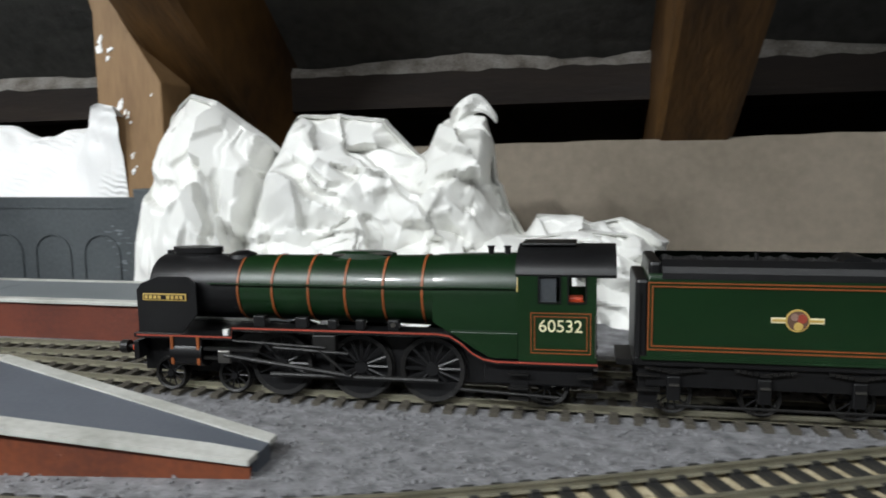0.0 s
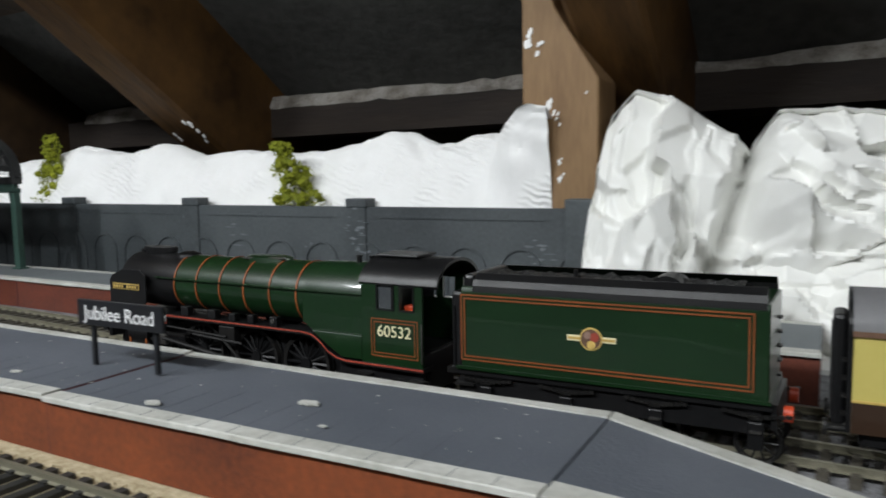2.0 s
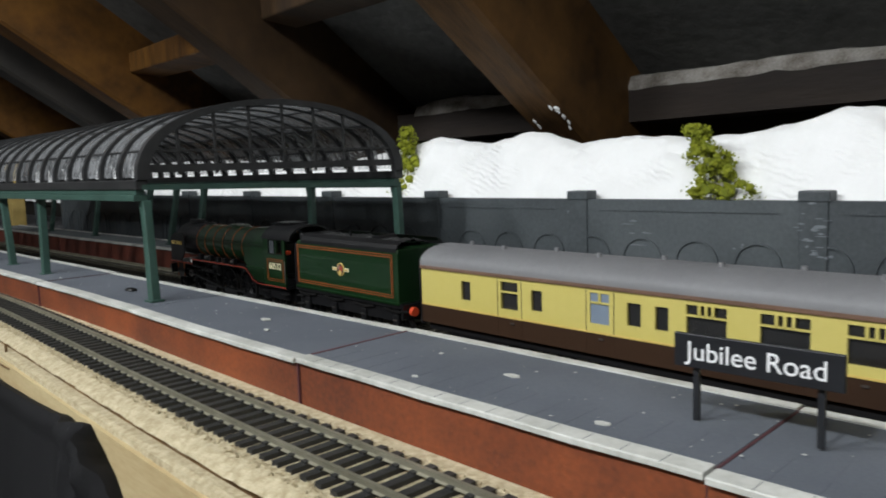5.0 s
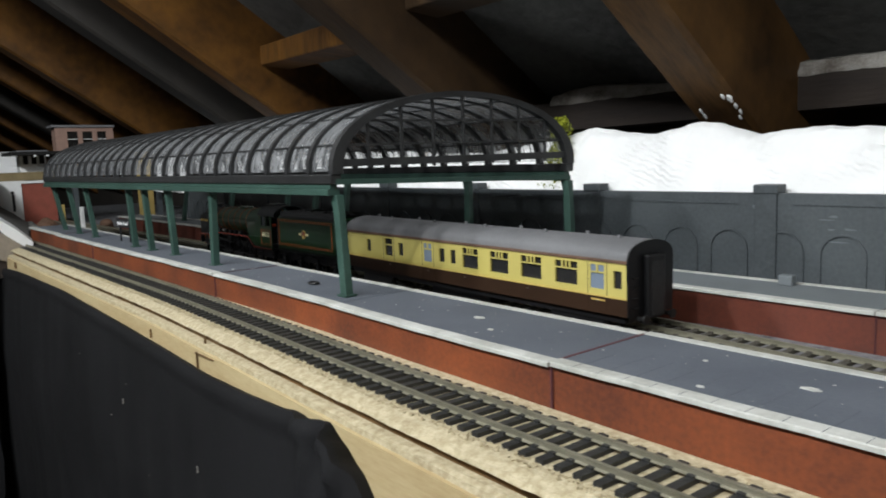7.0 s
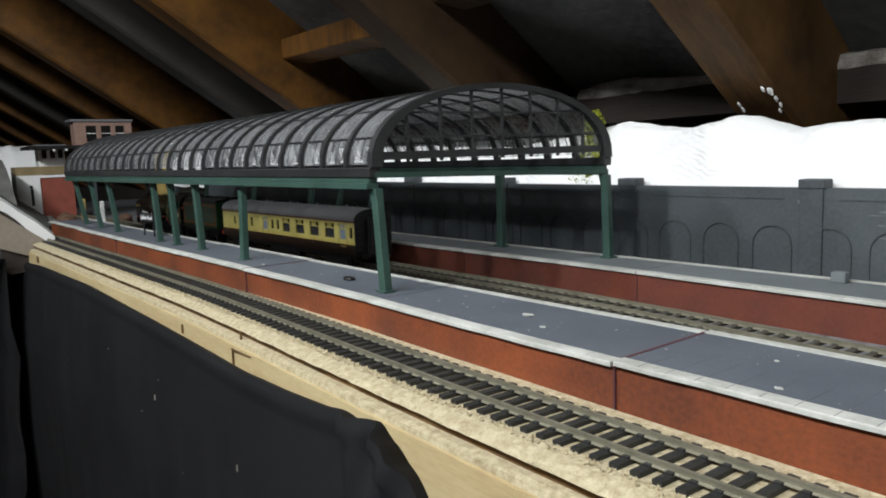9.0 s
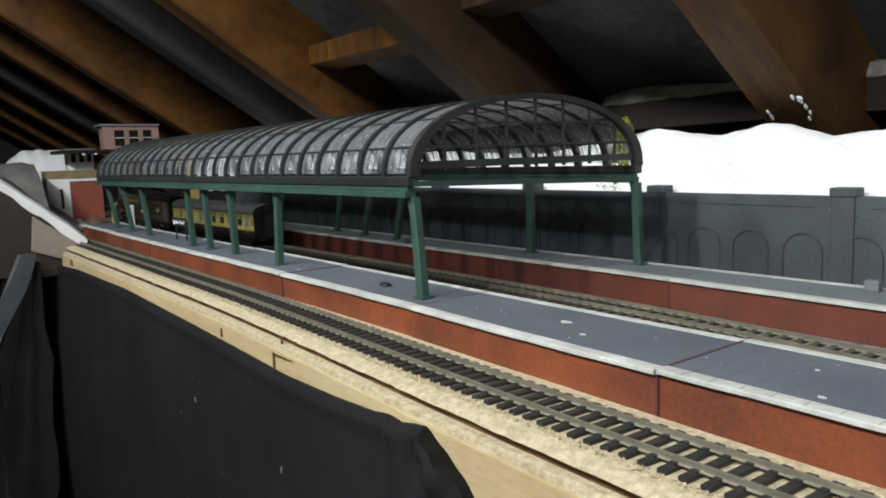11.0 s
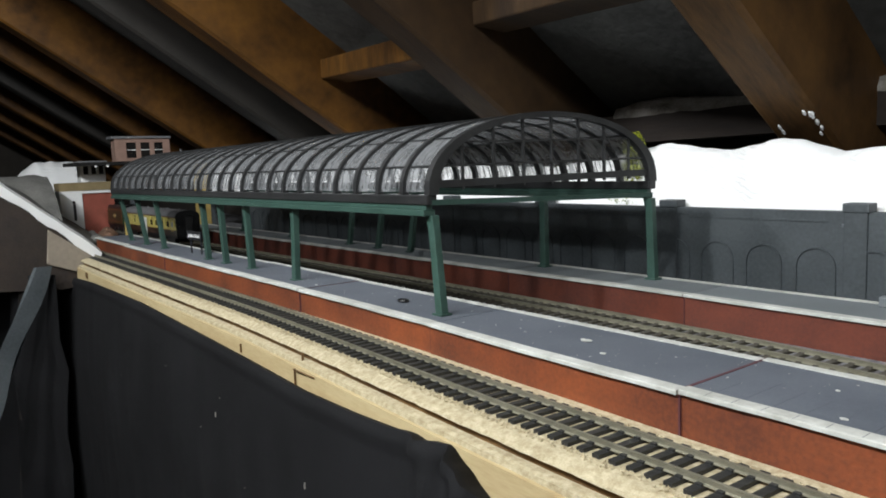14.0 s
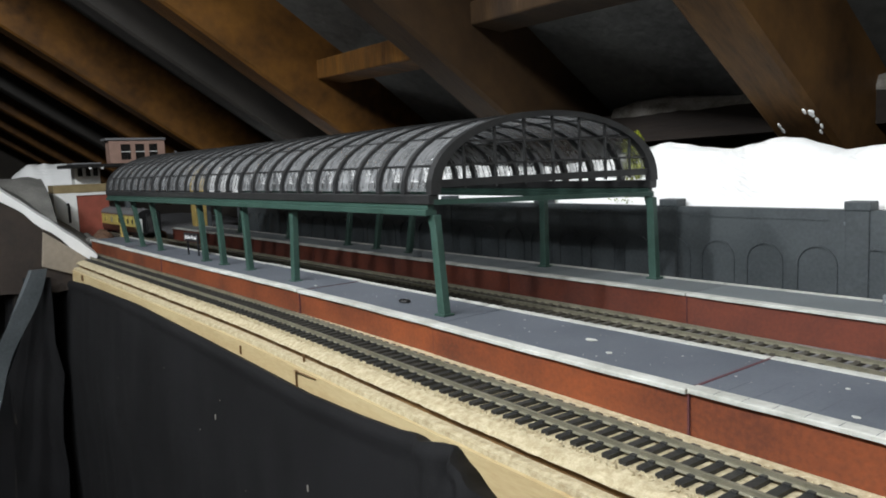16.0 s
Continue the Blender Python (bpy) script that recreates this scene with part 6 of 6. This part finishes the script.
def signal_box():
    t = thing("signal_box", "pinkish brick signal box standing on a dark deck", "building")
    x, y0, y1, z0, z1 = -1.9, 0.266, 0.366, 0.1345, 0.176
    bm = bmesh.new()
    box(bm, x - 0.03, x - 0.004, y0 + 0.001, y1 - 0.001, z0, z1)
    part("wall", bm, M["far_brick"], t)
    wins = [(0.286, 0.304), (0.312, 0.329), (0.337, 0.353)]
    bm = bmesh.new()
    edges = [y0] + [e for w in wins for e in w] + [y1]
    for a, b in zip(edges[::2], edges[1::2]):
        box(bm, x - 0.004, x, a, b, z0, z1)
    for a, b in wins:
        box(bm, x - 0.004, x, a, b, z0, z0 + 0.006)
        box(bm, x - 0.004, x, a, b, z1 - 0.007, z1)
    part("front_wall", bm, M["far_brick"], t)
    for a, b in wins:
        w = part("window", bmesh_box((x - 0.0038, x - 0.003, a, b, z0 + 0.006, z1 - 0.007)), M["darkglass"], t)
        part("sash", bmesh_box((x - 0.003, x - 0.002, a, b, (z0 + z1) / 2 - 0.0006, (z0 + z1) / 2 + 0.0006)), M["far_white"], w)
    boxes("roof", M["coach_roof"], t, [(x - 0.034, x + 0.004, y0 - 0.006, y1 + 0.002, z1, z1 + 0.0045)], "flat grey roof", bevel=0.001)


signal_box()


def deck_bridge():
    t = thing("overbridge", "dark flat deck on grey trestles crossing at the far end", "bridge")
    boxes("deck", M["gunmetal"], t, [(-1.975, -1.885, 0.19, 0.47, 0.128, 0.1342)], "thin dark deck", bevel=0.0008)
    for y in (0.225, 0.245, 0.285, 0.315, 0.36, 0.40, 0.45):
        boxes("deck_lamp", M["far_white"], t, [(-1.8848, -1.8825, y, y + 0.004, 0.125, 0.128)], "tiny pale lamp")
    for x, y in ((-1.94, 0.300), (-1.94, 0.455)):
        boxes("trestle", M["wall"], t, [(x - 0.006, x + 0.006, y - 0.004, y + 0.004, 0.0, 0.128)])
    bm = bmesh.new()
    loft(bm, [ring("z", z, -1.905, 0.388, r, n=14) for z, r in ((0.1343, 0.012), (0.139, 0.0105), (0.143, 0.005), (0.146, 0.0025), (0.155, 0.0018))])
    part("finial", bm, M["coach_roof"], t, smooth=True)


deck_bridge()


def cottage():
    t = thing("lineside_cottage", "low red brick lineside building with a white gable end", "building")
    x = -1.92
    boxes("gable", M["far_white"], t, [(x - 0.04, x + 0.004, 0.169, 0.2065, 0.0, 0.0835)], "white rendered gable")
    boxes("wall", M["flesh_red"], t, [(x - 0.04, x, 0.2068, 0.262, 0.0, 0.078)], "red brick wall")
    boxes("parapet", M["far_white"], t, [(x - 0.04, x + 0.003, 0.2068, 0.262, 0.0785, 0.083)], "white parapet")
    boxes("roof", M["yellowboard"], t, [(x - 0.045, x + 0.002, 0.170, 0.262, 0.0838, 0.0985)], "ochre boarded roof")
    bm = bmesh.new()
    box(bm, x + 0.0042, x + 0.0052, 0.190, 0.1945, 0.030, 0.060)
    cyl(bm, "x", x + 0.0042, x + 0.0052, 0.1915, 0.063, 0.0028, n=10)
    part("doorway", bm, M["black"], t, "dark narrow doorway mark")


cottage()


def white_building():
    t = thing("white_lodge", "small white windowed lodge on the embankment top", "building")
    x = -1.96
    boxes("wall", M["far_white"], t, [(x - 0.03, x, 0.216, 0.260, 0.098, 0.135)])
    for y in (0.2215, 0.2355, 0.2485):
        boxes("window", M["darkglass"], t, [(x, x + 0.0012, y, y + 0.0080, 0.113, 0.129)], "dark window")
    boxes("roof", M["coach_roof"], t, [(x - 0.035, x + 0.004, 0.212, 0.263, 0.135, 0.138)], "grey roof")


white_building()

bm = bmesh.new()
g = []
for i in range(49):
    y = -0.14 + 0.270 * i / 48
    crest = 0.113 - 0.05 * max(0.0, y - 0.10) + 0.003 * noise.noise((y * 30, 0, 0))
    g.append([(-1.66 - 0.28 * q, y + 0.012 * q, 0.012 + (crest - 0.012) * math.sin(min(1, q * 1.5) * math.pi / 2) + 0.004 * noise.noise((y * 45, q * 9, 2))) for q in np.linspace(0, 1, 22)])
loft(bm, g, closed=False)
tagged(part("grey_bank", bm, M["far_grey"], smooth=True), "rough grey bank rising behind the far bend", "bank")

bm = bmesh.new()
g = []
for i in range(41):
    y = 0.145 + 0.11 * i / 40
    h = 0.110 + 0.032 * min(1, (y - 0.145) / 0.035) ** 0.7 + 0.004 * noise.noise((y * 40, 0, 0))
    g.append([(-2.12 - 0.10 * q, y, 0.05 + (h - 0.05) * math.sin(math.pi * min(1, q * 1.3) / 2) + 0.003 * noise.noise((y * 60, q * 6, 2))) for q in np.linspace(0, 1, 12)])
loft(bm, g, closed=False)
tagged(part("far_plaster_hill", bm, M["plaster"], smooth=True), "white plaster hill at the far bend", "hill")


def clutter(x, y, s, k, label):
    bm = bmesh.new()
    res = bmesh.ops.create_icosphere(bm, subdivisions=3, radius=s)
    for v in res["verts"]:
        v.co = Vector((v.co.x, v.co.y, v.co.z * 0.8)) * (1 + 0.5 * noise.noise(v.co * 60 + Vector((x * 9, y * 9, 0))))
    ob = tagged(part("rubble_lump", bm, M[k]), label, "rubble", "rubble lumps")
    ob.matrix_basis = pose(x, y, s * 0.5)


for x, y, s, k in ((-1.80, 0.218, 0.016, "rust"), (-1.78, 0.212, 0.012, "rust"), (-1.82, 0.195, 0.012, "far_grey"), (-1.76, 0.190, 0.010, "far_grey"), (-1.75, 0.30, 0.012, "rust"), (-1.72, 0.335, 0.014, "far_grey")):
    clutter(x, y, s, k, "rough brown and grey rubble lump by the far tracks")

tagged(boxes("ochre_pillar", M["yellowpost"], None, [(-1.720, -1.700, 0.345, 0.365, 0.0, 0.125)], "", 0.001), "ochre timber pillar behind the canopy", "pillar")
tagged(boxes("yellow_figure_post", M["yellowpost"], None, [(-1.60, -1.594, 0.196, 0.202, 0.0, 0.050)], "", 0.001), "small yellow post at the platform end", "post")
tagged(boxes("pale_marker", M["far_white"], None, [(-1.60, -1.597, 0.222, 0.228, 0.0, 0.045)], "", 0.001), "small white marker post at the platform end", "post")

# loose ballast beside the tracks
random.seed(21)
bm = bmesh.new()
for i in range(5200):
    x = random.uniform(-0.32, 0.22)
    y = random.uniform(0.135, 0.292)
    if abs(y - near_y(x)) < 0.018 and random.random() < 0.8:
        continue
    s = random.uniform(0.0004, 0.0011)
    e = Euler((random.random() * 6, random.random() * 6, random.random() * 6)).to_matrix()
    c = Vector((x, y, s * 0.35))
    v = [bm.verts.new(c + e @ (Vector(p) * s * random.uniform(0.7, 1.2))) for p in ((1, 0, 0), (-1, 0, 0), (0, 1, 0), (0, -1, 0), (0, 0, 1), (0, 0, -1))]
    for a in ((0, 2, 4), (2, 1, 4), (1, 3, 4), (3, 0, 4), (2, 0, 5), (1, 2, 5), (3, 1, 5), (0, 3, 5)):
        bm.faces.new([v[k] for k in a])
tagged(part("loose_ballast", bm, M["stone"]), "loose grey model ballast chips beside the track", "ballast", kind="stuff")

# assumed strip lamp fittings overhead, out of view; the right one only houses the fill
def unseen_strip_lamp(lamp):
    t = thing("unseen_strip_light", "assumed fluorescent strip light, unseen, under the ridge", "lamp", "strip lights")
    boxes("batten", M["far_white"], t, [(lamp[0] - 0.42, lamp[0] + 0.42, lamp[1] - 0.02, lamp[1] + 0.02, lamp[2] + 0.05, lamp[2] + 0.075)], "assumed white metal batten", 0.002)


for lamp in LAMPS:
    unseen_strip_lamp(lamp)

# ---- what moves ----
PLACE = [(0.0, 0.0095), (0.5, -0.0565), (1.0, -0.1345), (1.5, -0.2065), (2.0, -0.279), (2.5, -0.352), (3.0, -0.4255), (3.5, -0.4975), (4.0, -0.5655), (4.5, -0.6310), (7.0, -0.977), (7.5, -1.055), (8.0, -1.133), (8.5, -1.210), (9.0, -1.284), (11.5, -1.615), (12.0, -1.673), (12.5, -1.726), (13.0, -1.776), (14.0, -1.869), (15.0, -1.955), (16.0, -2.030)]
RUN_Y = [(-2.1, 0.264), (-1.2, 0.266), (-0.9, 0.262), (-0.7, 0.2535), (-0.5, 0.2405), (-0.25, 0.2325), (-0.1, 0.2290), (0.4, 0.2285)]
RUN_Z = [(-2.1, 0.0026), (-0.9, 0.0024), (-0.55, 0.0012), (-0.3, 0.0010), (-0.12, 0.0035), (0.0, 0.004), (0.4, 0.004)]
engine, coal_tender, brake_coach = locomotive(), tender(), coach()


def on_track(x, half):
    """A vehicle whose bogies stand on the line at x - half and x + half."""
    xa, xb = x - half, x + half
    a, b = Vector((xa, eased(RUN_Y, xa), eased(RUN_Z, xa))), Vector((xb, eased(RUN_Y, xb), eased(RUN_Z, xb)))
    d = b - a
    return Matrix.Translation((a + b) / 2) @ Matrix.Rotation(math.atan2(d.y, d.x), 4, "Z") @ Matrix.Rotation(-math.atan2(d.z, d.x), 4, "Y")


def motions():
    walk(engine, [(t, on_track(s - 0.1495, 0.05)) for t, s in PLACE])
    walk(coal_tender, [(t, on_track(s, 0.035)) for t, s in PLACE])
    walk(brake_coach, [(t, on_track(s + 0.072 + 0.1355, 0.095) @ Matrix.Translation((-0.1355, 0, 0))) for t, s in PLACE])


motions()
